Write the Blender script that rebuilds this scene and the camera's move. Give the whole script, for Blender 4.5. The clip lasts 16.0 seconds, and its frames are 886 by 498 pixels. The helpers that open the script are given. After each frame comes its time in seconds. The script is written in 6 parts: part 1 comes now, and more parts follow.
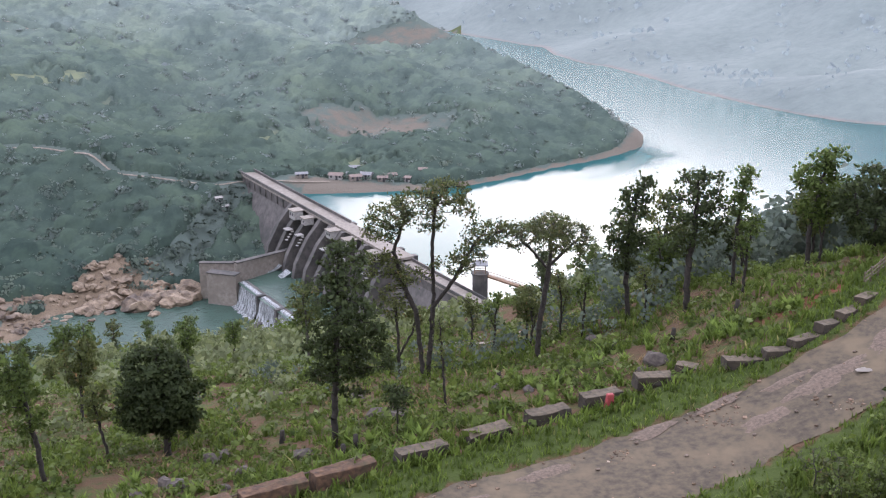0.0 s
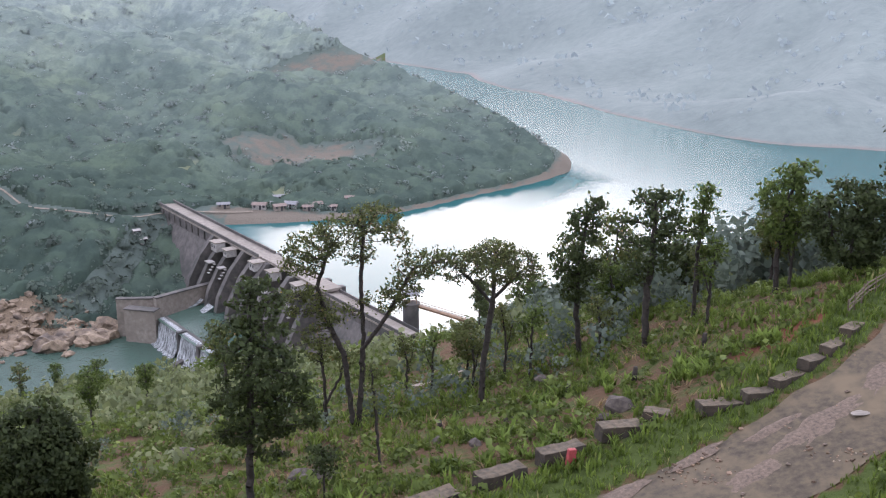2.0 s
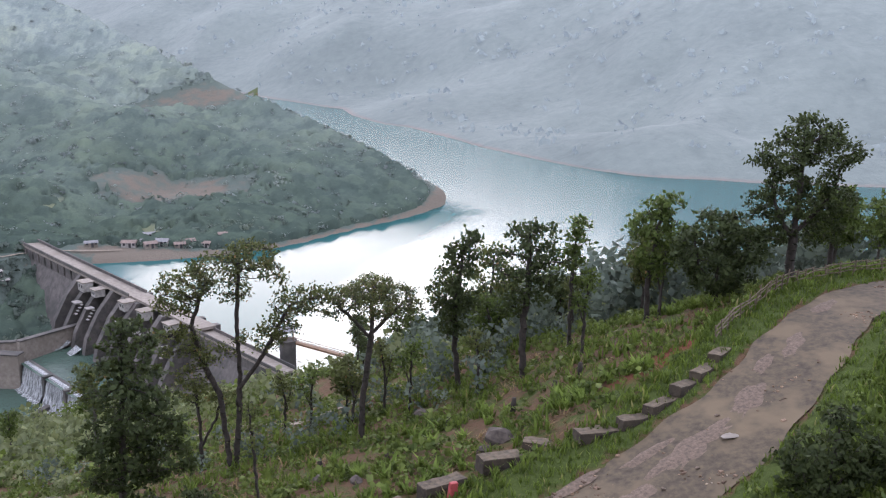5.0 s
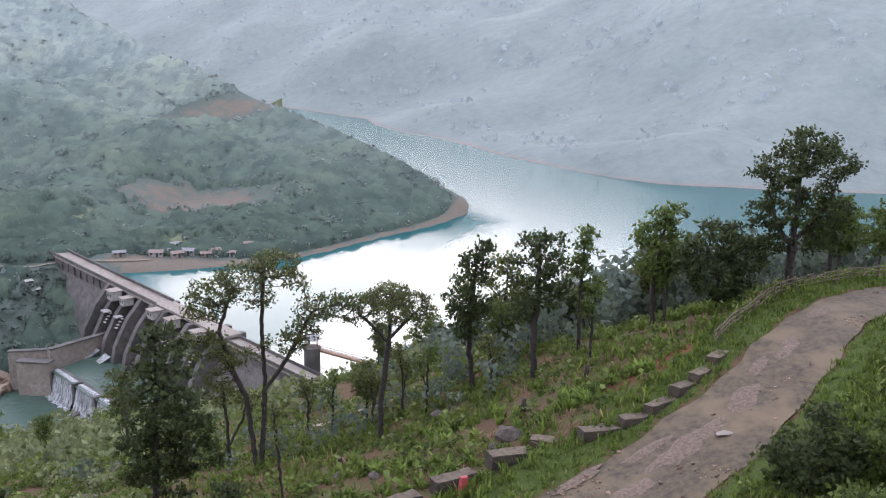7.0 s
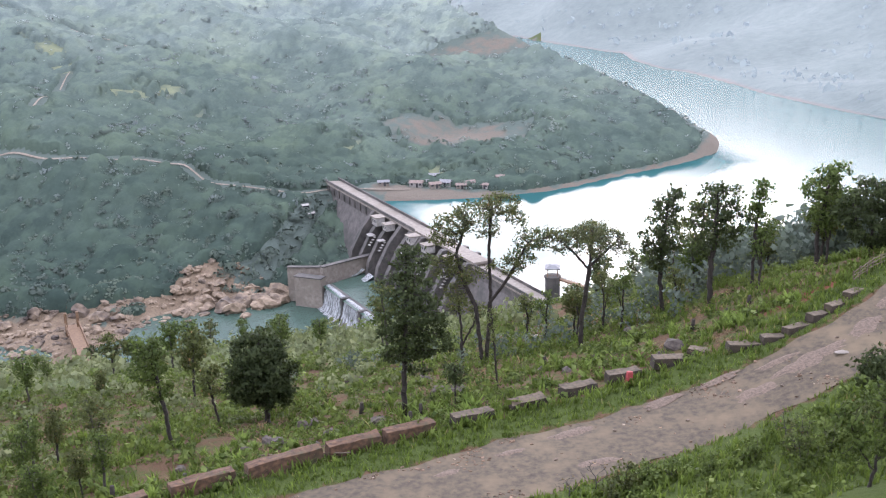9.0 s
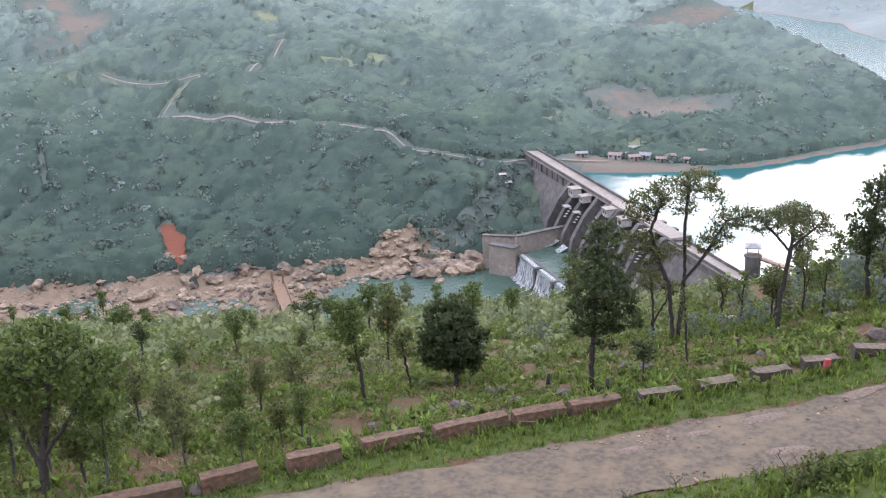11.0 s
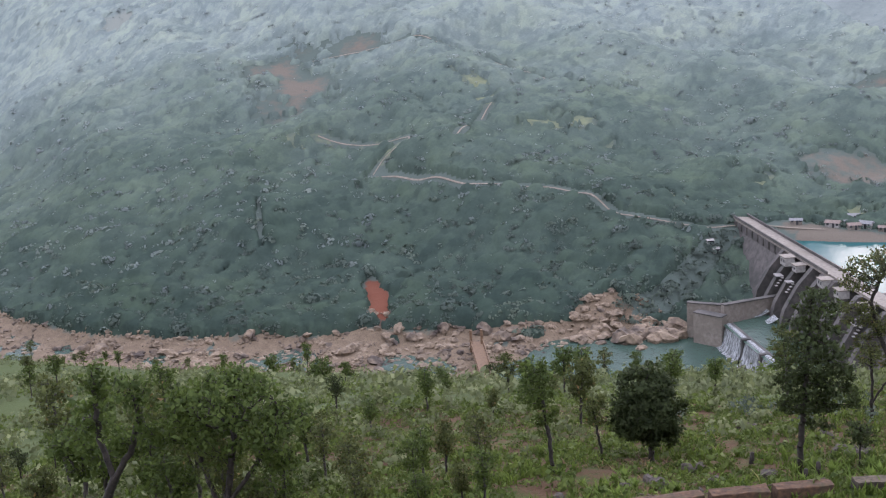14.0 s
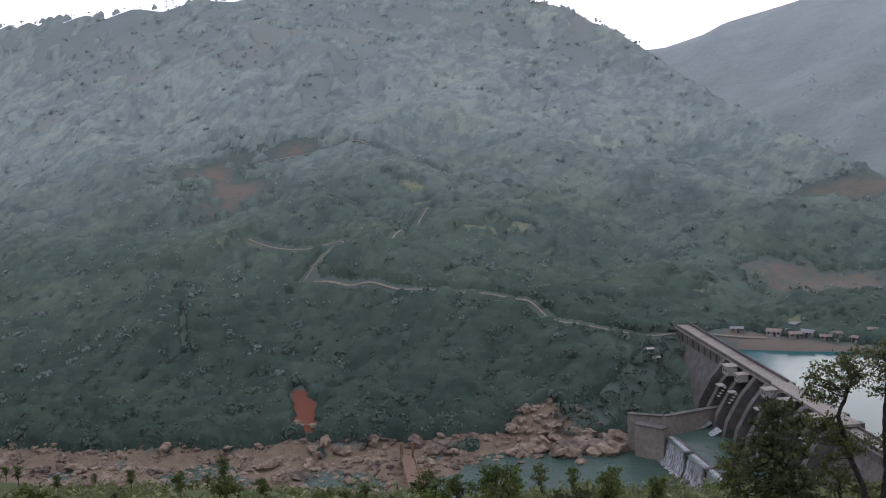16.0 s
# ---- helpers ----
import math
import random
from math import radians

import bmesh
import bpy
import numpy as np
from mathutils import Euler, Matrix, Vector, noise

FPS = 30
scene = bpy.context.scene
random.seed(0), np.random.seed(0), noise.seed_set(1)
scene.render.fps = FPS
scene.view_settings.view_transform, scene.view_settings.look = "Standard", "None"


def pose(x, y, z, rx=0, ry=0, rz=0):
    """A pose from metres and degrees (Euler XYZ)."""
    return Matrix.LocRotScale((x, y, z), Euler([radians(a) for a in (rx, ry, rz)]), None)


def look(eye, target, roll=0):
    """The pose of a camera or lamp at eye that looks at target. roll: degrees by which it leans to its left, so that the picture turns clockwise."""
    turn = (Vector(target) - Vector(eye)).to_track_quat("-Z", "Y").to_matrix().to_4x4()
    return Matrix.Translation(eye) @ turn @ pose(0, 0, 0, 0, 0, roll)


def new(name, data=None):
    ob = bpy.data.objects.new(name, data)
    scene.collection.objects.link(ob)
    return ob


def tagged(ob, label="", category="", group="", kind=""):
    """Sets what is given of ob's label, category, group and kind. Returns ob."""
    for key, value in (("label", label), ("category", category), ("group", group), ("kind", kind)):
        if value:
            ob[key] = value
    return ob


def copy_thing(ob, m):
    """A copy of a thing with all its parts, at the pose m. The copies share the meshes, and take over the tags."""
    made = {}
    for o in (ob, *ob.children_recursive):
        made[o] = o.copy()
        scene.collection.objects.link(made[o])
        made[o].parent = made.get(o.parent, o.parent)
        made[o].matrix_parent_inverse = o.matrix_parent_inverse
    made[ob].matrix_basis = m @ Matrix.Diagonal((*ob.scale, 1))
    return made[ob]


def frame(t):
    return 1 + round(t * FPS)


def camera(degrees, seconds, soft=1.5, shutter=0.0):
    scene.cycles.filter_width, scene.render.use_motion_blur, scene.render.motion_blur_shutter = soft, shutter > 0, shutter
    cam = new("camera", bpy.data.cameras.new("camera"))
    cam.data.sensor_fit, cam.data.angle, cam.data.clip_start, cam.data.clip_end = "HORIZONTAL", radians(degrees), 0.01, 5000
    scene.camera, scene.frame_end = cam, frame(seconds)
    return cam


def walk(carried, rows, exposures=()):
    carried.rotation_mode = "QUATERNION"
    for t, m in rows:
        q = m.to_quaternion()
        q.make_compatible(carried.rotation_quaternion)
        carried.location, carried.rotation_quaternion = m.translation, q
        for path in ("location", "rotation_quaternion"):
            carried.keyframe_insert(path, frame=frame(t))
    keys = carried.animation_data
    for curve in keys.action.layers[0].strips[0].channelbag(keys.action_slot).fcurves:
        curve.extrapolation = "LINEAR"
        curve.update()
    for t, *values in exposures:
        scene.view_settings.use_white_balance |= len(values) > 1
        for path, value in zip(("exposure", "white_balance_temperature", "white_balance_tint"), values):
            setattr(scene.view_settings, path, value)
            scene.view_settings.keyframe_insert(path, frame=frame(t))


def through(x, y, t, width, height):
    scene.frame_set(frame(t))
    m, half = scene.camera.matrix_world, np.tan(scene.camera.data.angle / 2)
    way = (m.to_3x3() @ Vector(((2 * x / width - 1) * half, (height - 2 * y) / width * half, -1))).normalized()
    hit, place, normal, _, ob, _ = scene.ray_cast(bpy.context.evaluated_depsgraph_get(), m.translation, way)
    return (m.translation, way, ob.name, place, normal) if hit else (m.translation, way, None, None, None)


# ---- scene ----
# ---------------------------------------------------------------- camera
# seconds, place, yaw to the left, pitch up, roll
cam = camera(45.11, 16.0, 1.15)
EXPOSURES = [(t, stops, 6250, 21) for t, stops in ((0, 1.5), (4.5, 1.28), (7, 1.36), (9, 1.78), (12.5, 1.8), (14, 1.27), (15, 0.56), (16, 0.36))]
ROWS = [
    (0, 1.55, -28.54, 16.34, 1.1, -16.75, -0.29),
    (0.5, 1.27, -23.4, 14.98, 0, -16.5, -0.28),
    (1, 1.17, -18.95, 13.83, -1.02, -16.19, -0.32),
    (1.5, 1.17, -18.95, 13.83, -1.78, -15.97, -0.27),
    (2, 1.24, -18.96, 13.86, -2.93, -15.27, -0.37),
    (2.5, 1.25, -18.89, 13.85, -4.06, -14.6, -0.62),
    (3, 1.24, -18.87, 13.84, -5.15, -13.97, -0.61),
    (3.5, 1.18, -18.93, 13.89, -6.37, -13.65, -0.46),
    (4, 1.17, -18.93, 13.89, -7.84, -13.52, -0.14),
    (4.5, 1.16, -18.9, 13.88, -8.98, -13.49, 0.12),
    (5.4, 1.2, -18.9, 13.9, -10.1, -13.4, 0.3),
    (6.4, 1.2, -19.6, 14.05, -10.25, -13, 0.15),
    (7, 1.31, -22.99, 14.9, -8.43, -13, -0.21),
    (7.5, 1.53, -27.83, 16.16, -4.23, -14.06, -0.96),
    (8, 2.37, -34.12, 17.99, -0.82, -15.24, -1.66),
    (8.5, 4.16, -42.47, 20.44, 2.61, -15.88, -1.95),
    (9, 4.56, -43.04, 20.55, 5.75, -16.4, -1.77),
    (9.5, 4.88, -43.27, 20.83, 9.54, -17.02, -2.17),
    (12, 4.92, -43.82, 21, 20.81, -17.26, -2.93),
    (12.5, 5.05, -43.84, 21.08, 23.34, -16.85, -3.31),
    (13, 5.25, -44.24, 21.22, 24.88, -16.32, -3.63),
    (13.5, 5.05, -42.88, 20.52, 26.67, -15.27, -3.69),
    (14, 4.69, -41.08, 19.94, 27.8, -13.63, -3.84),
    (14.5, 3.47, -36.45, 18.39, 28.26, -12.23, -3.72),
    (15, 1.4, -27.17, 15.76, 28.72, -10.36, -3.7),
    (15.5, 0.74, -24.15, 14.88, 26.93, -8.77, -3.19),
    (16, 1.23, -25.83, 15.42, 24.33, -7.96, -2.82),
]
walk(cam, [(t, pose(x, y, z, 90 + pitch, 0, yaw) @ pose(0, 0, 0, 0, 0, roll)) for t, x, y, z, yaw, pitch, roll in ROWS], EXPOSURES)

# ---------------------------------------------------------------- sky and sun
SUN_AZ, SUN_EL = -6.0, 18.0          # degrees to the left of +y, and up: low, ahead, behind thin haze
sky_world = bpy.data.worlds.new("sky")
scene.world = sky_world
sky_world.use_nodes = True
wn = sky_world.node_tree
wn.nodes.clear()
sky = wn.nodes.new("ShaderNodeTexSky")
sky.sky_type, sky.sun_disc = "NISHITA", False
sky.sun_elevation, sky.sun_rotation = radians(SUN_EL), radians(-SUN_AZ)
sky.altitude, sky.air_density, sky.dust_density, sky.ozone_density = 300, 1.6, 2.0, 2.0
w_bg, w_out = wn.nodes.new("ShaderNodeBackground"), wn.nodes.new("ShaderNodeOutputWorld")
w_bg.inputs["Strength"].default_value = 0.009
wn.links.new(sky.outputs[0], w_bg.inputs["Color"])
haze = wn.nodes.new("ShaderNodeBackground")          # thin overcast: an even veil over the whole sky
haze.inputs["Color"].default_value, haze.inputs["Strength"].default_value = (0.86, 0.91, 1.05, 1), 1.1
both = wn.nodes.new("ShaderNodeAddShader")
wn.links.new(w_bg.outputs[0], both.inputs[0])
wn.links.new(haze.outputs[0], both.inputs[1])
wn.links.new(both.outputs[0], w_out.inputs["Surface"])
sun_data = bpy.data.lights.new("sun", "SUN")
sun_data.energy, sun_data.angle, sun_data.color = 0.5, radians(26.0), (1.0, 0.93, 0.82)
sun = new("sun", sun_data)
sun.matrix_world = look((-math.sin(radians(SUN_AZ)) * math.cos(radians(SUN_EL)) * 900, math.cos(radians(SUN_AZ)) * math.cos(radians(SUN_EL)) * 900, math.sin(radians(SUN_EL)) * 900), (0, 0, 0))

# ---------------------------------------------------------------- materials
class Nodes:
    """A small wrapper round one material's node tree."""

    def __init__(self, name):
        self.mat = bpy.data.materials.new(name)
        self.mat.use_nodes = True
        self.t = self.mat.node_tree
        self.t.nodes.clear()
        self.out = self.t.nodes.new("ShaderNodeOutputMaterial")

    def add(self, kind, **values):
        n = self.t.nodes.new(kind)
        for k, v in values.items():
            key = k.replace("_", " ")
            if key in n.inputs:
                if isinstance(v, bpy.types.NodeSocket):
                    self.t.links.new(v, n.inputs[key])
                else:
                    n.inputs[key].default_value = v
        return n

    def link(self, a, b):
        self.t.links.new(a, b)

    def noise(self, where, scale, detail=5.0, rough=0.6):
        n = self.add("ShaderNodeTexNoise", Scale=scale, Detail=detail, Roughness=rough)
        self.link(where, n.inputs["Vector"])
        return n.outputs["Fac"]

    def ramp(self, fac, stops):
        n = self.add("ShaderNodeValToRGB")
        self.link(fac, n.inputs["Fac"])
        e = n.color_ramp.elements
        while len(e) < len(stops):
            e.new(0.5)
        for el, (p, c) in zip(e, stops):
            el.position, el.color = p, (*c, 1) if len(c) == 3 else c
        return n.outputs["Color"]

    def mix(self, fac, a, b, how="MIX"):
        n = self.t.nodes.new("ShaderNodeMix")
        n.data_type, n.blend_type = "RGBA", how
        for sock, v in ((n.inputs[0], fac), (n.inputs[6], a), (n.inputs[7], b)):
            if isinstance(v, bpy.types.NodeSocket):
                self.link(v, sock)
            else:
                sock.default_value = v if not isinstance(v, tuple) else (*v, 1) if len(v) == 3 else v
        return n.outputs[2]

    def math(self, op, a, b=0.0, clamp=False):
        n = self.t.nodes.new("ShaderNodeMath")
        n.operation, n.use_clamp = op, clamp
        for sock, v in zip(n.inputs, (a, b)):
            if isinstance(v, bpy.types.NodeSocket):
                self.link(v, sock)
            else:
                sock.default_value = v
        return n.outputs[0]

    def bump(self, height, strength, distance):
        n = self.add("ShaderNodeBump", Strength=strength, Distance=distance)
        self.link(height, n.inputs["Height"])
        return n.outputs["Normal"]

    def place(self):
        return self.t.nodes.new("ShaderNodeNewGeometry").outputs["Position"]

    def local(self):
        return self.t.nodes.new("ShaderNodeTexCoord").outputs["Object"]

    def attr(self, name):
        n = self.t.nodes.new("ShaderNodeAttribute")
        n.attribute_name = name
        return n.outputs["Fac"]

    def island(self):
        return self.t.nodes.new("ShaderNodeNewGeometry").outputs["Random Per Island"]

    def piece(self):
        return self.t.nodes.new("ShaderNodeObjectInfo").outputs["Random"]

    def done(self, shader):
        self.link(shader, self.out.inputs["Surface"])
        return self.mat


def surface(name, dark, light, scale, rough=0.85, bump=0.3, depth=0.02, metal=0.0, stain=None, piece=False, world=False):
    """Two-scale noise colour with bump: grain at scale, stains at a seventh of it."""
    m = Nodes(name)
    at = m.place() if world else m.local()
    fine, broad = m.noise(at, scale, 6), m.noise(at, scale / 7, 3)
    col = m.mix(m.ramp(fine, [(0.3, (0, 0, 0)), (0.7, (1, 1, 1))]), dark, light)
    if stain:
        col = m.mix(m.ramp(broad, [(0.48, (0, 0, 0)), (0.66, (1, 1, 1))]), col, stain)
    if piece:
        col = m.mix(m.math("MULTIPLY", m.piece(), 0.35), col, tuple(0.45 * c for c in dark))
    b = m.add("ShaderNodeBsdfPrincipled", Base_Color=col, Roughness=rough, Metallic=metal, Normal=m.bump(fine, bump, depth))
    return m.done(b.outputs[0])


def foliage(name, dark, light, through, dead=None, gloss=0.55, sheen=0.0, patch=0.6, thin=0.35):
    """Leaves: each one its own shade, light coming through them."""
    m = Nodes(name)
    col = m.mix(m.island(), dark, light)
    if dead:
        col = m.mix(m.ramp(m.island(), [(0.96, (0, 0, 0)), (0.975, (1, 1, 1))]), col, dead)
    broad = m.noise(m.local(), patch, 4)
    col = m.mix(m.ramp(broad, [(0.35, (0, 0, 0)), (0.7, (1, 1, 1))]), col, m.mix(0.5, col, light))
    col = m.mix(1.0, col, m.ramp(m.noise(m.local(), patch * 1.6, 3), [(0.36, (0.6, 0.62, 0.62)), (0.5, (1.0, 1.0, 1.0)), (0.64, (1.3, 1.27, 1.15))]), "MULTIPLY")
    b = m.add("ShaderNodeBsdfPrincipled", Base_Color=col, Roughness=gloss, Specular_IOR_Level=0.07, Sheen_Weight=sheen, Sheen_Roughness=0.8, Sheen_Tint=(0.82, 0.92, 1.0, 1))
    tr = m.add("ShaderNodeBsdfTranslucent", Color=m.mix(0.6, col, through))
    mx = m.add("ShaderNodeMixShader", Fac=thin)
    m.link(b.outputs[0], mx.inputs[1])
    m.link(tr.outputs[0], mx.inputs[2])
    return m.done(mx.outputs[0])


def ground_material():
    """Grass, bare red earth, forest floor, rock and soil, by the cover of the land."""
    m = Nodes("ground_cover")
    at = m.place()
    fine, mid, broad = m.noise(at, 2.4, 8, 0.7), m.noise(at, 0.35, 6), m.noise(at, 0.02, 5)
    grass = m.mix(fine, (0.02, 0.03, 0.008), (0.075, 0.098, 0.026))
    earth = m.mix(fine, (0.03, 0.019, 0.011), (0.13, 0.078, 0.046))
    wood = m.mix(fine, (0.035, 0.048, 0.018), (0.085, 0.105, 0.042))
    rock = m.mix(mid, (0.08, 0.058, 0.038), (0.23, 0.175, 0.12))
    rock = m.mix(m.ramp(fine, [(0.5, (0, 0, 0)), (0.68, (1, 1, 1))]), rock, (0.06, 0.046, 0.038))
    red = m.mix(fine, (0.10, 0.036, 0.022), (0.155, 0.06, 0.036))
    field = m.mix(m.noise(at, 0.12, 6), (0.085, 0.10, 0.06), (0.19, 0.205, 0.125))
    col = m.mix(m.ramp(m.math("ADD", m.math("MULTIPLY", mid, 0.6), m.math("MULTIPLY", fine, 0.4)), [(0.43, (0, 0, 0)), (0.53, (1, 1, 1))]), grass, earth)

    def edge(name, lo=0.38, hi=0.62):
        v = m.math("ADD", m.attr(name), m.math("MULTIPLY", m.math("SUBTRACT", m.noise(at, 0.16, 6), 0.5), 0.9))
        return m.ramp(v, [(lo, (0, 0, 0)), (hi, (1, 1, 1))])

    col = m.mix(edge("forest"), col, wood)
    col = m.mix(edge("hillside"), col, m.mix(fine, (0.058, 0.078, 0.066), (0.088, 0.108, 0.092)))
    col = m.mix(edge("field"), col, field)
    # upland grass, its colour paled and blued with painted haze
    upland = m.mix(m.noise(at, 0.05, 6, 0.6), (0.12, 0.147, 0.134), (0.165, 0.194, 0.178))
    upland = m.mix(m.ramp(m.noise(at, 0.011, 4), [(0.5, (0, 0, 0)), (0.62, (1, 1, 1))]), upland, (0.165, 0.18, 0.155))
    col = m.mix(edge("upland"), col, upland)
    col = m.mix(edge("rock"), col, rock)
    col = m.mix(edge("red"), col, red)
    col = m.mix(edge("soil"), col, m.mix(fine, (0.08, 0.069, 0.054), (0.155, 0.132, 0.104)))
    verge = m.mix(fine, (0.02, 0.03, 0.008), (0.072, 0.096, 0.024))
    col = m.mix(m.ramp(m.attr("verge"), [(0.3, (0, 0, 0)), (0.7, (1, 1, 1))]), col, verge)
    h = m.math("ADD", fine, m.math("MULTIPLY", mid, 3.0))
    b = m.add("ShaderNodeBsdfPrincipled", Base_Color=col, Roughness=0.95, Normal=m.bump(h, 0.7, 0.25), Specular_IOR_Level=0.1)
    return m.done(b.outputs[0])


def water_material(name, deep, ripple, size, rough, gloss=0.5, wind=0.0):
    """Water; wind ruffles the open lake beyond the lee of the hill."""
    m = Nodes(name)
    at = m.place()
    if wind:
        xyz = m.add("ShaderNodeSeparateXYZ", Vector=at)
        lee = m.math("SUBTRACT", xyz.outputs["X"], m.math("MULTIPLY", m.math("SUBTRACT", xyz.outputs["Y"], 297.0), 0.556))
        lee = m.math("ADD", lee, m.math("MULTIPLY", m.math("MAXIMUM", m.math("SUBTRACT", xyz.outputs["Y"], 451.0), 0.0), 0.9))
        lee = m.math("ADD", m.math("MULTIPLY", lee, 0.05), m.math("MULTIPLY", m.math("SUBTRACT", m.noise(at, 0.03, 5), 0.5), 1.1))
        open_lake = m.math("ADD", lee, -0.1, True)
        rough = m.math("ADD", rough, m.math("MULTIPLY", open_lake, wind))
        gloss = m.math("ADD", 0.04, m.math("MULTIPLY", open_lake, gloss))
    h = m.math("ADD", m.noise(at, size, 5, 0.65), m.math("MULTIPLY", m.noise(at, size / 6, 3), 1.6))
    b = m.add("ShaderNodeBsdfPrincipled", Base_Color=m.mix(m.noise(at, 0.01, 3), deep, tuple(1.25 * c for c in deep)), Roughness=rough, IOR=1.333, Specular_IOR_Level=gloss, Normal=m.bump(h, ripple, 0.4))
    return m.done(b.outputs[0])


def glowing_backdrop_material(name, dark, light, glow, power):
    """Distance across the lake: pale, haze painted as bluish glow, stronger higher up."""
    m = Nodes(name)
    at = m.place()
    v = m.math("ADD", m.math("MULTIPLY", m.noise(at, 0.012, 6), 0.6), m.math("MULTIPLY", m.noise(at, 0.12, 6), 0.4))
    fac = m.ramp(v, [(0.3, (0, 0, 0)), (0.65, (1, 1, 1))])
    z = m.add("ShaderNodeSeparateXYZ", Vector=at).outputs["Z"]
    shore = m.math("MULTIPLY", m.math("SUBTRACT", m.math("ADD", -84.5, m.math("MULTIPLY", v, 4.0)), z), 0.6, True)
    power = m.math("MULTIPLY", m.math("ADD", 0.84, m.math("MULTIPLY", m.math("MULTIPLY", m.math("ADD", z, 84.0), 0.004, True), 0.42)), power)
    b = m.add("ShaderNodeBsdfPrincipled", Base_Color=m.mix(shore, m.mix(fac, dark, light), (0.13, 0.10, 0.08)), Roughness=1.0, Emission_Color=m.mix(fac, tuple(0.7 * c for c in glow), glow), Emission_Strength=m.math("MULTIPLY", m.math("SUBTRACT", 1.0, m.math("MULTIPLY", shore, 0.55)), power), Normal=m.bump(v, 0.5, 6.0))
    return m.done(b.outputs[0])


M_GROUND = ground_material()
# both glow for the haze; the woods more, to lift their own shade
M_BACKDROP = glowing_backdrop_material("distance", (0.035, 0.045, 0.035), (0.065, 0.075, 0.055), (0.54, 0.68, 0.80), 0.17)
M_FARWOOD = glowing_backdrop_material("distant_woods_glow", (0.035, 0.045, 0.035), (0.065, 0.075, 0.055), (0.54, 0.68, 0.80), 0.25)
M_LAKE = water_material("lake_water", (0.018, 0.066, 0.066), 0.08, 0.5, 0.05, 0.2, 0.13)
M_RIVER = water_material("river_water", (0.036, 0.06, 0.047), 0.5, 0.6, 0.12, 0.12)
M_BARK = surface("bark", (0.008, 0.006, 0.004), (0.030, 0.023, 0.016), 5.0, 0.95, 0.8, 0.05)
M_PALEBARK = surface("pale_bark", (0.02, 0.017, 0.013), (0.06, 0.052, 0.04), 5.0, 0.95, 0.7, 0.05)
M_LEAF = foliage("leaves", (0.018, 0.032, 0.009), (0.085, 0.115, 0.032), (0.125, 0.175, 0.035))
M_LEAF_DARK = foliage("dark_leaves", (0.012, 0.019, 0.009), (0.056, 0.072, 0.030), (0.08, 0.105, 0.03))
M_LEAF_THIN = foliage("thin_leaves", (0.0288, 0.0396, 0.0144), (0.0864, 0.1008, 0.036), (0.144, 0.1584, 0.0432), (0.2016, 0.1224, 0.0576))
M_BUSH = foliage("bush_leaves", (0.024, 0.040, 0.010), (0.118, 0.152, 0.042), (0.15, 0.20, 0.04))
M_SCRUB = foliage("scrub_leaves", (0.076, 0.09, 0.046), (0.168, 0.186, 0.098), (0.18, 0.21, 0.08), None, 0.8, 0.0, 0.11)
# lighter and bluer than the near leaves: haze put into the colour
M_LAKEWOOD = foliage("hazed_lakeside_leaves", (0.05, 0.068, 0.055), (0.115, 0.14, 0.112), (0.13, 0.165, 0.11), None, 0.8, 0.0, 0.12)
M_GRASS = foliage("grass_blades", (0.028, 0.046, 0.009), (0.105, 0.145, 0.028), (0.15, 0.21, 0.038), (0.204, 0.17, 0.0816))
M_DRYGRASS = foliage("dry_stalks", (0.084, 0.0595, 0.0315), (0.21, 0.154, 0.084), (0.21, 0.154, 0.07))
def canopy_material():
    """Woods seen from afar, thinner and grassy higher up; haze painted in pales them."""
    m = Nodes("closed_canopy")
    at = m.place()
    fine, broad = m.noise(at, 0.75, 7, 0.7), m.noise(at, 0.02, 4)
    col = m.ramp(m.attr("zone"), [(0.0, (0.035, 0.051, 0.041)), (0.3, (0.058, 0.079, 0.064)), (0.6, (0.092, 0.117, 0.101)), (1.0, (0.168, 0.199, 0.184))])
    patch = m.math("ADD", m.math("MULTIPLY", broad, 0.6), m.math("MULTIPLY", m.noise(at, 0.07, 5, 0.6), 0.4))
    col = m.mix(1.0, col, m.ramp(patch, [(0.36, (0.86, 0.88, 0.90)), (0.5, (0.98, 0.98, 0.98)), (0.63, (1.14, 1.12, 1.03))]), "MULTIPLY")
    tone = m.math("ADD", m.math("MULTIPLY", m.attr("tone"), 0.5), m.math("MULTIPLY", fine, 1.0))
    col = m.mix(1.0, col, m.ramp(tone, [(0.4, (0.74, 0.76, 0.78)), (0.75, (0.98, 0.98, 0.98)), (1.1, (1.2, 1.2, 1.12))]), "MULTIPLY")
    b = m.add("ShaderNodeBsdfPrincipled", Base_Color=col, Roughness=1.0, Specular_IOR_Level=0.0, Normal=m.bump(fine, 0.4, 1.0))
    return m.done(b.outputs[0])


M_CANOPY = canopy_material()
# one wood in three tones: haze painted in, paler and greyer further off
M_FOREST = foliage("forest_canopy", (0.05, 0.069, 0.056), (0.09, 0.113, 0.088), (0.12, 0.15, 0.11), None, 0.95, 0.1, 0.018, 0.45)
M_HAZED_WOOD = foliage("hazed_woods", (0.11, 0.136, 0.124), (0.155, 0.182, 0.163), (0.21, 0.24, 0.205), None, 0.95, 0.15, 0.018, 0.5)
M_HAZIER_WOOD = foliage("hazier_woods", (0.15, 0.178, 0.168), (0.195, 0.222, 0.208), (0.26, 0.29, 0.26), None, 0.95, 0.2, 0.018, 0.5)
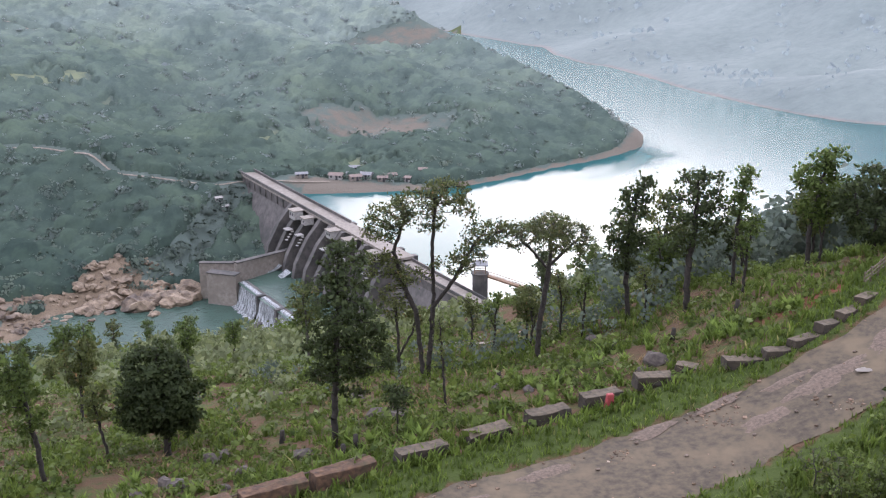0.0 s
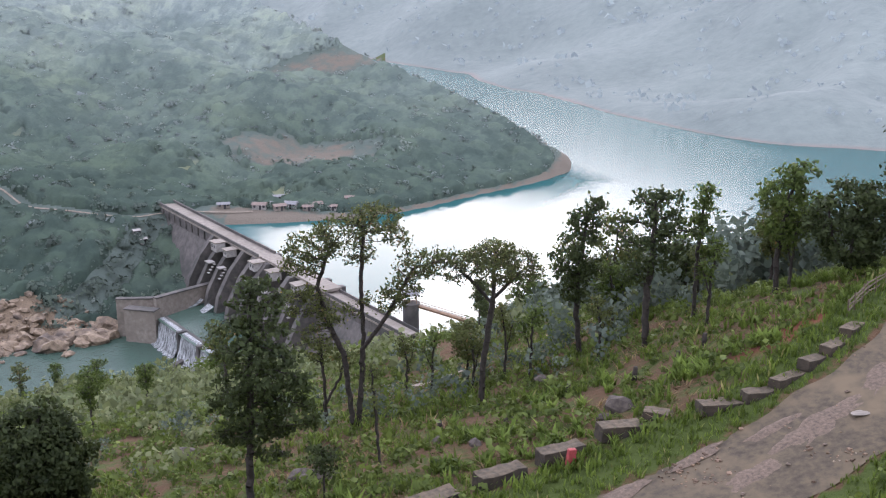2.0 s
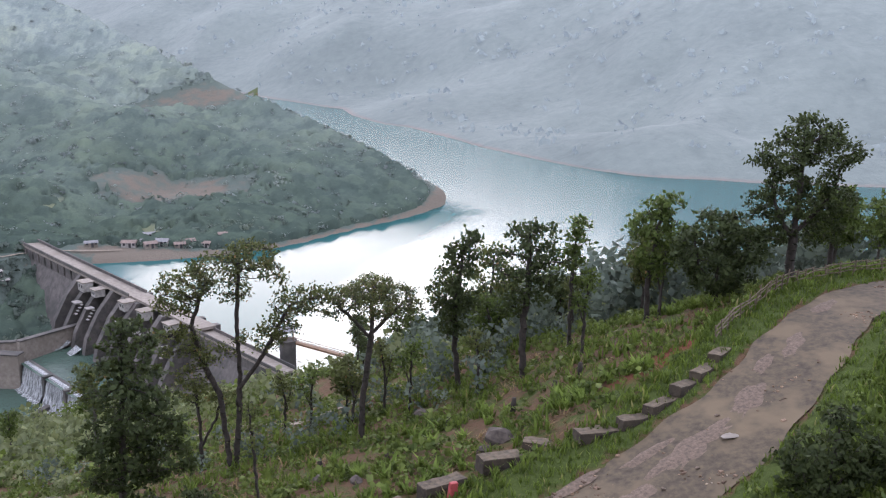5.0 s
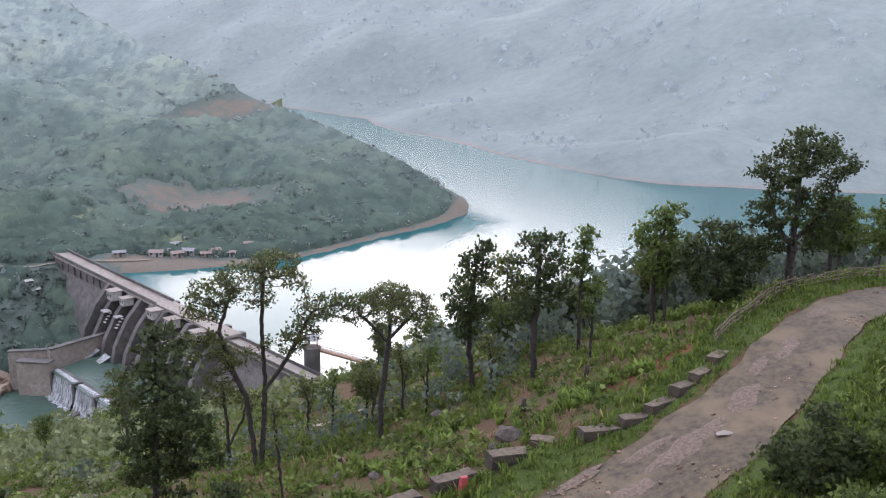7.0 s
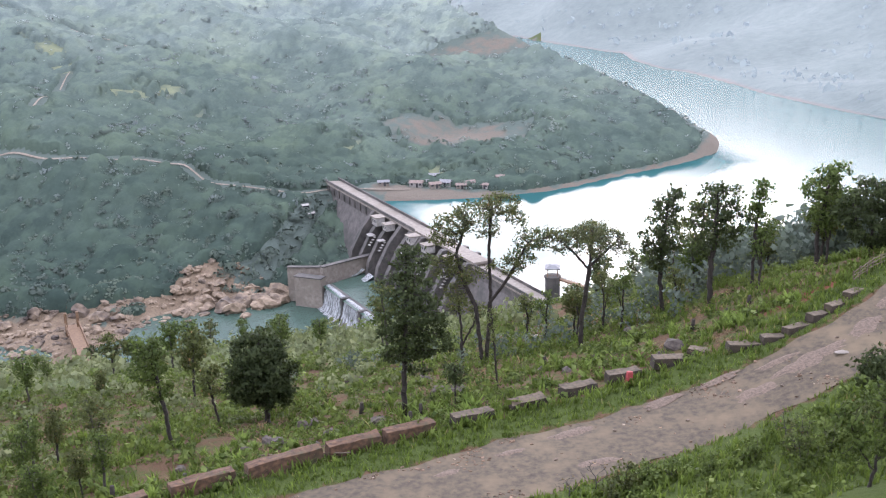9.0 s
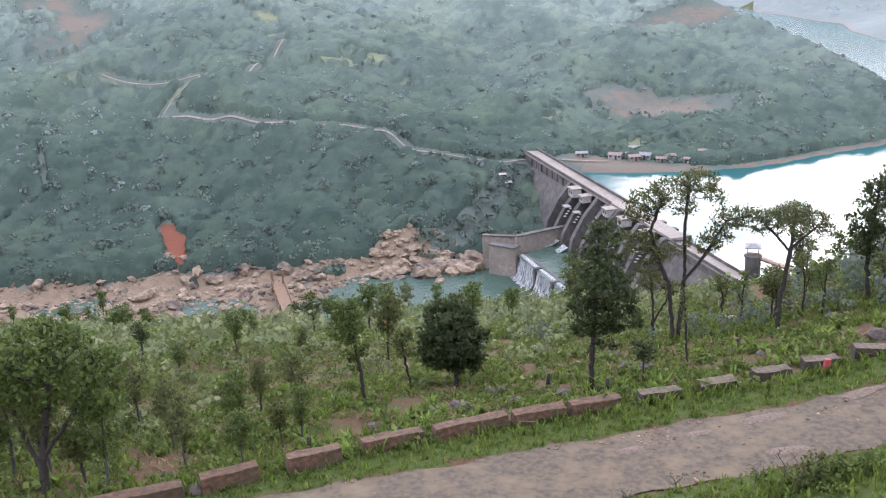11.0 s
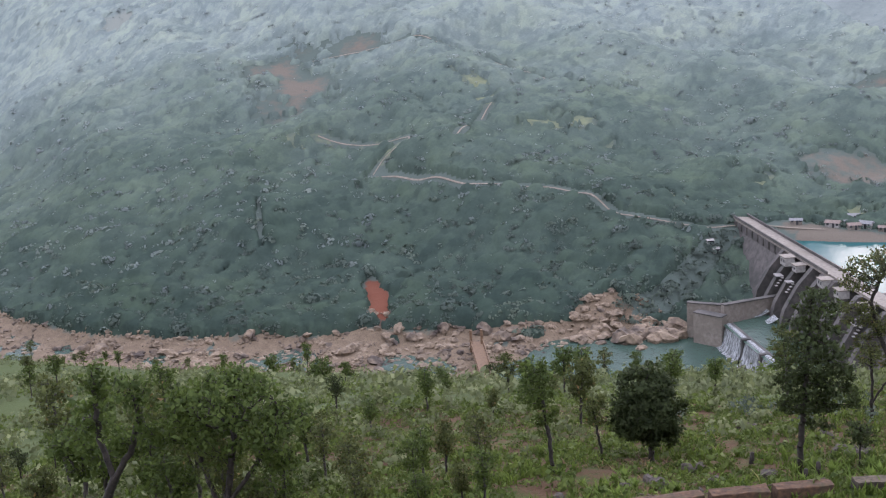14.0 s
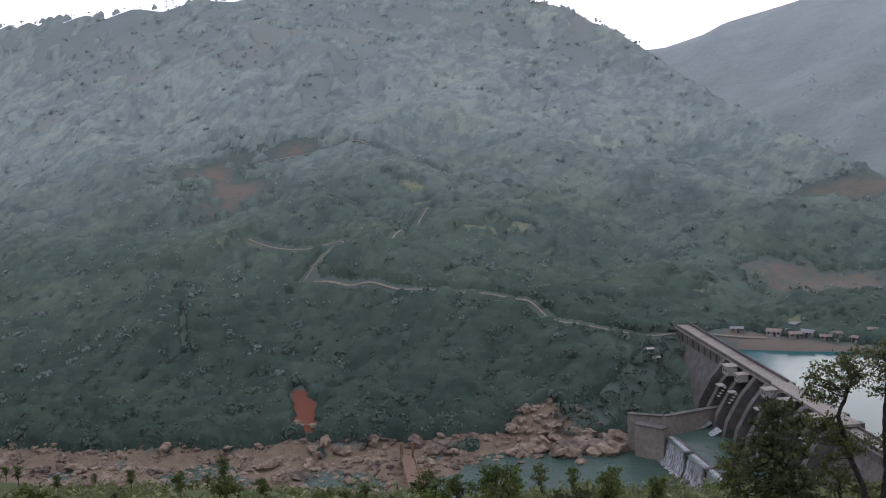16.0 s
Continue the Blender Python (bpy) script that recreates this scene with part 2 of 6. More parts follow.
M_ASPHALT = surface("worn_asphalt", (0.029, 0.0215, 0.0125), (0.086, 0.064, 0.036), 2.2, 0.92, 0.5, 0.03, stain=(0.102, 0.075, 0.042), world=True)
M_GRAVEL = surface("gravel", (0.05, 0.036, 0.025), (0.14, 0.10, 0.07), 5.0, 0.95, 0.8, 0.04, world=True)
M_CONCRETE = surface("weathered_concrete", (0.04, 0.037, 0.034), (0.105, 0.094, 0.083), 0.5, 0.9, 0.4, 0.05, stain=(0.034, 0.034, 0.03), world=True)
M_CONCRETE_PALE = surface("pale_concrete", (0.12, 0.104, 0.085), (0.23, 0.20, 0.165), 0.8, 0.9, 0.3, 0.04, stain=(0.14, 0.12, 0.095), world=True)
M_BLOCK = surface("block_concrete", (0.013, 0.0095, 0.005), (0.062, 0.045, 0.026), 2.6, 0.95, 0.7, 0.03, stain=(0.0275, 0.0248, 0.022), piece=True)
M_ROCK = surface("boulder_rock", (0.085, 0.061, 0.041), (0.27, 0.205, 0.14), 0.6, 0.95, 0.8, 0.2, stain=(0.05, 0.038, 0.03), world=True)
M_DARKROCK = surface("dark_rock", (0.024, 0.019, 0.015), (0.085, 0.068, 0.054), 2.5, 0.95, 0.8, 0.06)
M_TRACK = surface("dirt_track", (0.13, 0.106, 0.08), (0.24, 0.20, 0.155), 0.5, 0.95, 0.4, 0.05, world=True)
def falling_water():
    """Thin white water, streaked down the wall."""
    m = Nodes("falling_water")
    stretch = m.add("ShaderNodeMapping", Vector=m.place(), Scale=(1.0, 1.0, 0.07))
    streak = m.noise(stretch.outputs[0], 1.6, 6, 0.7)
    col = m.mix(m.ramp(streak, [(0.42, (0, 0, 0)), (0.66, (1, 1, 1))]), (0.06, 0.065, 0.063), (0.42, 0.44, 0.44))
    b = m.add("ShaderNodeBsdfPrincipled", Base_Color=col, Roughness=0.5, Normal=m.bump(streak, 0.6, 0.15))
    return m.done(b.outputs[0])


M_FOAM = falling_water()
M_WHITE = surface("painted_wall", (0.18, 0.168, 0.15), (0.30, 0.285, 0.26), 1.2, 0.8, 0.1, 0.01)
M_TIN = surface("tin_roof", (0.10, 0.07, 0.056), (0.17, 0.125, 0.10), 1.0, 0.6, 0.2, 0.02)
M_GREYROOF = surface("grey_roof", (0.10, 0.10, 0.10), (0.17, 0.17, 0.17), 1.0, 0.6, 0.2, 0.02)
M_STEEL = surface("rusty_steel", (0.085, 0.048, 0.026), (0.19, 0.115, 0.062), 1.5, 0.8, 0.3, 0.01)
M_DARK = surface("dark_opening", (0.01, 0.01, 0.012), (0.03, 0.03, 0.032), 1.0, 0.6, 0.0)
M_RED = surface("red_paint", (0.165, 0.0225, 0.0225), (0.3, 0.045, 0.045), 6.0, 0.7, 0.3, 0.01)
M_BAMBOO = surface("weathered_bamboo", (0.045, 0.034, 0.021), (0.13, 0.10, 0.064), 4.0, 0.85, 0.3, 0.01)

# ---------------------------------------------------------------- lie of the land
WATER_UP, WATER_DOWN = -84.0, -105.0
ROAD_LINE = [(-90, -52, -15), (-60, -22, -14.5), (-40, -3, -14), (-20, 8, -14), (-10, 14, -14), (2, 21.5, -14), (10, 26, -13.9), (17.5, 29.6, -12.9), (24, 32.2, -10.8), (30, 35.8, -8.6), (35.5, 41, -6.9), (41, 46, -6.5), (49, 48.6, -6.4), (60, 48, -6), (90, 40, -4), (160, 30, 0)]
NEAR_BANK = [(-900, 330, -105), (-520, 250, -105), (-293, 222, -104), (-245, 232, -104), (-193, 239, -104), (-146, 250, -104), (-100, 247, -105), (-66, 254, -105), (-46, 268, -104), (-22, 250, -96), (6, 236, -81), (14, 250, -83), (60, 268, -84), (160, 262, -84), (420, 240, -84), (900, 200, -84)]
FAR_BANK = [(-1200, 640, -103), (-700, 470, -103), (-520, 345, -103), (-424, 275, -103), (-352, 250, -103), (-302, 241, -103), (-231, 262, -103), (-160, 291, -103), (-116, 314, -102), (-96, 340, -96), (-90, 386, -80), (-62, 384, -82), (-30, 380, -84), (8, 394, -84), (34, 420, -84), (83, 461, -84), (96, 520, -84), (70, 640, -84), (20, 900, -84), (-40, 1200, -84)]
CREST = [(-1300, 900, 120), (-775, 735, 104), (-617, 776, 113), (-500, 825, 121), (-392, 857, 118), (-261, 857, 88), (-151, 754, 17), (-85, 680, -11), (-18, 605, -37), (65, 510, -66), (84, 470, -80)]
FAR_SHORE = [(-1500, 2300, -84), (-500, 1600, -84), (-60, 1150, -84), (40, 975, -84), (95, 815, -84), (141, 690, -84), (176, 588, -84), (206, 538, -84), (272, 506, -84), (400, 470, -84), (700, 380, -84), (1400, 200, -84)]


def line_of(points):
    """A polyline as an array, smoothed a little."""
    p = np.array(points, float)
    for _ in range(2):
        q = np.empty((2 * len(p) - 2, 3))
        q[0::2] = 0.75 * p[:-1] + 0.25 * p[1:]
        q[1::2] = 0.25 * p[:-1] + 0.75 * p[1:]
        p = np.vstack([p[:1], q, p[-1:]])
    return p


def to_line(x, y, line):
    """Distance to a polyline, and a smooth blend of its heights, the nearest places counting most."""
    best = np.full(x.shape, 1e12)
    top, weight = np.zeros(x.shape), np.zeros(x.shape)
    for a, b in zip(line[:-1], line[1:]):
        ux, uy = b[0] - a[0], b[1] - a[1]
        ll = math.hypot(ux, uy) or 1e-9
        s = np.clip(((x - a[0]) * ux + (y - a[1]) * uy) / ll**2, 0, 1)
        d2 = (x - a[0] - s * ux) ** 2 + (y - a[1] - s * uy) ** 2
        best = np.minimum(best, d2)
        w = ll / (d2 + 1.0) ** 2
        top += w * (a[2] + s * (b[2] - a[2]))
        weight += w
    return np.sqrt(best), top / weight


def within(x, y, line, *closing):
    """Whether places lie inside the outline made by a polyline and closing points."""
    p = [(q[0], q[1]) for q in line] + list(closing)
    inside = np.zeros(x.shape, bool)
    for (ax, ay), (bx, by) in zip(p, p[1:] + p[:1]):
        if ay != by:
            inside ^= ((ay > y) != (by > y)) & (x < (bx - ax) * (y - ay) / (by - ay) + ax)
    return inside


def rough(x, y, size, seed=0.0):
    """Cheap smooth noise in the plan, about -1 to 1."""
    u, v = x / size + seed, y / size - 1.7 * seed
    return (np.sin(u * 1.9 + 1.3 * np.sin(v * 1.1 + seed)) + np.sin(v * 2.1 + 1.7 * np.sin(u * 0.9)) + 0.6 * np.sin(2.7 * (u + v) + np.sin(3.1 * v)) + 0.6 * np.sin(3.3 * (u - v) + 1.9 * np.sin(2.3 * u))) / 2.6


L_ROAD, L_NEAR, L_FAR, L_CREST, L_SHORE = (line_of(q) for q in (ROAD_LINE, NEAR_BANK, FAR_BANK, CREST, FAR_SHORE))


def road_half(along_x):
    return np.interp(along_x, [-20, 5, 24, 36, 60], [3.9, 3.9, 3.4, 2.5, 2.4])


def land(x, y, fine=True):
    """Height of the ground, and what it is: distances used for its cover."""
    x, y = np.asarray(x, float), np.asarray(y, float)
    dr, zr = to_line(x, y, L_ROAD)
    dn, zn = to_line(x, y, L_NEAR)
    df, zf = to_line(x, y, L_FAR)
    dc, zc = to_line(x, y, L_CREST)
    ds, _ = to_line(x, y, L_SHORE)
    coast = np.clip(ds / 40, 0, 1)
    sr = np.where(within(x, y, L_ROAD, (9000, 30), (9000, 9000), (-9000, 9000), (-9000, -52)), 1, -1)
    sn = np.where(within(x, y, L_NEAR, (9000, 200), (9000, 9000), (-9000, 9000), (-9000, 330)), 1, -1)
    sf = np.where(within(x, y, L_FAR, (-40, 9000), (-9000, 9000), (-9000, 640)), 1, -1)
    sc = np.where(within(x, y, L_CREST, (150, 900), (150, 9000), (-9000, 9000), (-9000, 900)), 1, -1)
    ss = np.where(within(x, y, L_SHORE, (9000, 200), (9000, 9000), (-9000, 9000), (-9000, 2300)), 1, -1)
    edge = np.maximum(dr - road_half(x), 0)
    # our own slope, below the road
    d = np.maximum(edge - 3.2, 0)
    r = d / (d + dn + 1e-6)
    own = zr + (zn - zr) * (r * 0.9 + 0.1 * r * r)
    beyond = sn > 0
    own = np.where(beyond, zn - 0.25 * dn, own)
    lumps = np.clip(d / 12, 0, 1)
    if fine:
        own = own + lumps * (0.5 * rough(x, y, 9, 1.0) + 0.22 * rough(x, y, 3.1, 2.0)) + np.clip(d / 80, 0, 1) * 2.2 * rough(x, y, 34, 3.0) * (~beyond)
    # the bank above the road
    up = zr + 0.13 * np.minimum(edge, 12) + 0.40 * np.maximum(edge - 12, 0)
    up = np.minimum(up, zr + 24)
    if fine:
        up = up + np.clip(edge / 5, 0, 1) * 0.3 * rough(x, y, 5, 5.0)
    near = np.where((sr > 0), own, up)
    near = np.where(edge <= 0, zr - 0.0, near)
    # the hill across the river
    r = df / (df + dc + 1e-6)
    front = zf + (zc - zf) * r**0.88
    gully = np.clip(df / 60, 0, 1) * np.clip(dc / 60, 0, 1)
    if fine:
        front = front + gully * (9 * rough(x, y, 95, 6.0) + 4.5 * rough(x, y, 33, 7.0))
    back = zc - 0.55 * dc
    hill = np.where(sc > 0, back, front)
    hill = np.where(sf < 0, zf - 0.6 * df, hill)
    # wooded abutment below the dam's far end
    along, out = (x + 85) * 0.511 - (y - 391) * 0.860, -(x + 85) * 0.860 - (y - 391) * 0.511
    hill = np.where((out > 0.5) & (along > -12), np.maximum(hill, -80.5 - 0.40 * np.maximum(along, 0) - 0.25 * np.maximum(out, 0) + 0.8 * rough(x, y, 8, 57.0)), hill)
    steep = np.clip(1 - np.abs(df - 9) / 9, 0, 1) * (sf > 0) * (zf < -90)
    if fine:
        hill = hill + steep * 2.0 + (df < 30) * (zf < -90) * (0.9 * rough(x, y, 5, 8.0) + 1.2 * rough(x, y, 13, 9.0))
    # the mountain across the lake
    far = np.where(ss > 0, -84 + 0.46 * ds * (1 - 0.12 * np.clip(ds / 600, 0, 1.6)), -84 - 0.4 * ds) + 3.0 * rough(x, y, 60, 15.0) * (1 - coast) * (ds < 40)
    if fine:
        far = far + np.clip(ds / 70, 0, 1) * (ss > 0) * (26 * rough(x, y, 210, 11.0) + 9 * rough(x, y, 70, 12.0) + 3 * rough(x, y, 27, 13.0))
    # unseen upper slopes raised on the right, so the lake mirrors them, not sky
    far = np.minimum(far, np.interp(x / np.maximum(y, 1.0), [-0.42, -0.22, -0.06, 0.06, 0.2, 0.5], [70, 105, 200, 360, 420, 440]) + 14 * rough(x, y, 400, 14.0))
    shallow = np.clip((-118 - x) / 20, 0, 1)
    bed = np.where((sn > 0) & (sf < 0), -109.0 + shallow * (4.1 + 1.1 * rough(x, y, 17, 55.0) + 0.7 * rough(x, y, 6, 56.0)), -112.0)
    z = np.maximum(np.maximum(near, hill), np.maximum(far, bed))
    return dict(z=z, edge=edge, road_side=sr, road_z=zr, down=d, dn=dn, sn=sn, df=df, sf=sf, zf=zf, dc=dc, sc=sc, ds=ds, ss=ss, near=near, hill=hill, far=far)


def ground_z(x, y):
    return float(land(np.array([x]), np.array([y]))["z"][0])

# ---------------------------------------------------------------- builders
def mesh_of(name, verts, faces, material, smooth=False, normals=None):
    me = bpy.data.meshes.new(name)
    me.from_pydata([tuple(v) for v in verts] if not isinstance(verts, np.ndarray) else verts.tolist(), [], faces if isinstance(faces, list) else faces.tolist())
    me.materials.append(material)
    if smooth:
        me.polygons.foreach_set("use_smooth", [True] * len(me.polygons))
    me.update()
    if normals is not None:
        me.polygons.foreach_set("use_smooth", [True] * len(me.polygons))
        me.normals_split_custom_set_from_vertices(normals.tolist())
    return me


def put(name, me, parent=None, label="", at=None):
    ob = new(name, me)
    if parent is not None:
        ob.parent = parent
    if at is not None:
        ob.matrix_basis = at
    if label:
        ob["label"] = label
    return ob


def empty(name, at, label, category, group="", kind=""):
    ob = new(name)
    ob.matrix_basis = at
    return tagged(ob, label, category, group, kind)


def bm_mesh(name, bm, material, smooth=False):
    me = bpy.data.meshes.new(name)
    bm.normal_update()
    bm.to_mesh(me)
    bm.free()
    me.materials.append(material)
    if smooth:
        me.polygons.foreach_set("use_smooth", [True] * len(me.polygons))
    return me


def part(name, bm, material, parent, label="", smooth=False):
    return put(name, bm_mesh(name, bm, material, smooth), parent, label)


def add_box(bm, cx, cy, cz, sx, sy, sz, turn=0.0, bevel=0.0, taper=1.0):
    """A box by its base centre; taper narrows its top."""
    c, s = math.cos(radians(turn)), math.sin(radians(turn))
    vs = []
    for z, k in ((0, 1.0), (sz, taper)):
        for px, py in ((-1, -1), (1, -1), (1, 1), (-1, 1)):
            x, y = px * sx / 2 * k, py * sy / 2 * k
            vs.append(bm.verts.new((cx + c * x - s * y, cy + s * x + c * y, cz + z)))
    fs = [bm.faces.new([vs[i] for i in f]) for f in ((3, 2, 1, 0), (4, 5, 6, 7), (0, 1, 5, 4), (1, 2, 6, 5), (2, 3, 7, 6), (3, 0, 4, 7))]
    if bevel:
        es = {e for f in fs for e in f.edges}
        bmesh.ops.bevel(bm, geom=list(es), offset=bevel, segments=2, profile=0.6, affect="EDGES")
    return vs


def add_prism(bm, outline, axis_from, axis_to):
    """A prism: an outline of (out, up) places swept from one plan point to another; out is to the left of the sweep."""
    a, b = Vector(axis_from), Vector(axis_to)
    u = (b - a)
    u.z = 0
    u.normalize()
    n = Vector((-u.y, u.x, 0))
    rings = [[bm.verts.new(p + n * o + Vector((0, 0, h))) for o, h in outline] for p in (a, b)]
    k = len(outline)
    for i in range(k):
        j = (i + 1) % k
        bm.faces.new((rings[0][i], rings[0][j], rings[1][j], rings[1][i]))
    bm.faces.new(list(reversed(rings[0])))
    bm.faces.new(rings[1])
    bmesh.ops.recalc_face_normals(bm, faces=bm.faces)


def add_tube(bm, p, q, r0, r1, sides=6):
    p, q = Vector(p), Vector(q)
    d = (q - p).normalized()
    a = d.orthogonal().normalized()
    b = d.cross(a)
    rings = [[bm.verts.new(c + (a * math.cos(6.2832 * i / sides) + b * math.sin(6.2832 * i / sides)) * r) for i in range(sides)] for c, r in ((p, r0), (q, r1))]
    for i in range(sides):
        j = (i + 1) % sides
        bm.faces.new((rings[0][i], rings[0][j], rings[1][j], rings[1][i]))
    bm.faces.new(list(reversed(rings[0])))
    bm.faces.new(rings[1])


# ---------------------------------------------------------------- ground, one sheet to the horizon
def ground_sheet():
    az = np.radians(np.concatenate([np.arange(-180, -62, 3.0), np.arange(-62, 92, 0.45), np.arange(92, 180, 3.0)]))
    radii = [4.0]
    while radii[-1] < 4200:
        r = radii[-1]
        radii.append(r * (1.021 if r < 1300 else 1.05))
    radii = np.array(radii)
    rr, aa = np.meshgrid(radii, az, indexing="ij")
    x, y = 2 - np.sin(aa) * rr, -25 + np.cos(aa) * rr
    cover = land(x, y)
    # the road lies on its bed
    z = cover["z"] - np.where(cover["edge"] < 0.25, 0.12, 0.0)
    n, k = len(radii), len(az)
    verts = np.stack([x, y, z], -1).reshape(-1, 3)
    verts = np.vstack([verts, [[2, -25, float(land(np.array([2.0]), np.array([-25.0]))["z"][0])]]])
    i = np.arange((n - 1) * k).reshape(n - 1, k)
    j = np.roll(i, -1, axis=1)
    quads = np.stack([i, j, j + k, i + k], -1).reshape(-1, 4)[:, ::-1]
    away = ((cover["far"] > cover["near"]) & (cover["far"] > cover["hill"])).ravel()
    distant = away[quads].all(1)
    back = quads[distant]
    used, back = np.unique(back, return_inverse=True)
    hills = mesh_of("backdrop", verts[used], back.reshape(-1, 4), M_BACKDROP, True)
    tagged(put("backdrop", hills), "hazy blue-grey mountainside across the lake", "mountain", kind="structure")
    quads = quads[~distant]
    faces = quads.tolist() + [[(q + 1) % k, q, n * k][::-1] for q in range(k)]
    me = mesh_of("ground", verts, faces, M_GROUND, True)
    c = {key: np.append(v.ravel(), v.ravel()[0]) for key, v in cover.items()}
    own = (c["near"] >= c["hill"]) & (c["near"] >= c["far"])
    on_hill = (c["hill"] > c["near"]) & (c["hill"] >= c["far"])
    vx, vy, vz = verts.T
    masks = {
        "forest": np.where(own, np.clip((c["down"] - 45) / 40, 0, 1), 1.0),
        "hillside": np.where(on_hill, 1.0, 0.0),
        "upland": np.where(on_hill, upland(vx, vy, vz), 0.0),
        "field": np.where(on_hill, hill_fields(vx, vy), 0.0),
        "rock": np.where(on_hill & (c["zf"] < -100), np.clip((np.where(vx < -130, 6, 15) - c["df"]) / 6, 0, 1), 0) + np.where(on_hill & (c["zf"] >= -88), 0.3 * np.clip((7 - c["df"]) / 4, 0, 1), 0) + np.where(own & (c["dn"] < 16) & (vz < -97), 0.55, 0) + np.where((vz < -103.5), 0.9, 0) + np.where(own & (c["sn"] > 0), 0.8, 0),
        "red": red_patches(vx, vy, on_hill) + np.where((c["ss"] > 0) & (c["ds"] < 9) & ~own & ~on_hill, 0.55, 0),
        "soil": bare_soil(vx, vy, on_hill) + np.where(on_hill & (c["zf"] >= -88) & (vx > -60), 0.8 * np.clip((6 - c["df"]) / 3, 0, 1), 0),
        "verge": np.where((c["edge"] > 0.35) & ((c["edge"] < 3.6) | (c["road_side"] < 0)), 1.0, 0.0),
    }
    for key, v in masks.items():
        at = me.attributes.new(key, "FLOAT", "POINT")
        at.data.foreach_set("value", np.clip(v, 0, 1).astype(np.float32))
    return tagged(put("ground", me), "grassy slope, forested valley sides and rocky river bed", "ground", kind="structure")


def spot(x, y, cx, cy, rx, ry, turn=0.0):
    c, s = math.cos(radians(turn)), math.sin(radians(turn))
    u, v = (c * (x - cx) + s * (y - cy)) / rx, (-s * (x - cx) + c * (y - cy)) / ry
    return np.clip(1.5 - np.hypot(u, v), 0, 1)


def hill_fields(x, y):
    v = (0.62 + 0.4 * rough(x, y, 19, 28.0)) * (0.75 * spot(x, y, -118, 412, 16, 12) + 0.7 * spot(x, y, -180, 465, 30, 50, 22) + 0.6 * spot(x, y, -265, 500, 45, 60, 28) + 0.6 * spot(x, y, -60, 420, 40, 22) + 0.6 * spot(x, y, -300, 420, 60, 26))
    return np.clip(v + 0.55 * np.clip(rough(x, y, 60, 21.0) - 0.35, 0, 1), 0, 1)


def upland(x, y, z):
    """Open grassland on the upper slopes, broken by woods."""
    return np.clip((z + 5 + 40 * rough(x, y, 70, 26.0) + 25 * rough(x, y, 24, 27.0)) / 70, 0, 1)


def red_patches(x, y, on_hill):
    return np.where(on_hill, (1.0 + 0.5 * rough(x, y, 7, 52.0)) * spot(x, y, -206, 300, 4.6, 21, 34) + 0.62 * spot(x, y, -286, 336, 1.8, 24, 36) + (0.6 + 0.35 * rough(x, y, 6, 53.0)) * spot(x, y, -203, 322, 4, 8) + 0.5 * spot(x, y, -280, 300, 8, 5), 0) + np.where(~on_hill, 0.7 * spot(x, y, 29, 43.5, 2.4, 1.6) + 0.55 * spot(x, y, 25, 43, 3.5, 2), 0)


def bare_soil(x, y, on_hill):
    return np.where(on_hill, (0.5 + 0.35 * rough(x, y, 16, 24.0)) * spot(x, y, -388, 515, 30, 66, 36) + (0.42 + 0.3 * rough(x, y, 14, 25.0)) * spot(x, y, -367, 580, 26, 16) + 0.6 * spot(x, y, -40, 470, 40, 22) + 0.6 * spot(x, y, -62, 392, 12, 8) + 0.55 * spot(x, y, -32, 593, 40, 18) + 0.5 * spot(x, y, -30, 388, 30, 7), 0)


ground_sheet()


def sheet(name, outline, z, material, label, category):
    bm = bmesh.new()
    bm.faces.new([bm.verts.new((x, y, z)) for x, y in outline])
    bmesh.ops.recalc_face_normals(bm, faces=bm.faces)
    if bm.faces[:][0].normal.z < 0:
        bmesh.ops.reverse_faces(bm, faces=bm.faces)
    return tagged(put(name, bm_mesh(name, bm, material)), label, category, kind="structure")


sheet("lake_water", [(-90, 384), (-84, 388), (6, 236), (60, 200), (900, 100), (1500, 100), (900, 800), (300, 1700), (-400, 1700), (0, 700), (20, 480)], WATER_UP, M_LAKE, "teal reservoir water with silver reflections", "water")
sheet("river_water", [(-86, 386), (-1200, 700), (-1200, 200), (-300, 180), (-40, 240), (4, 236)], WATER_DOWN, M_RIVER, "shallow green river below the dam", "water")


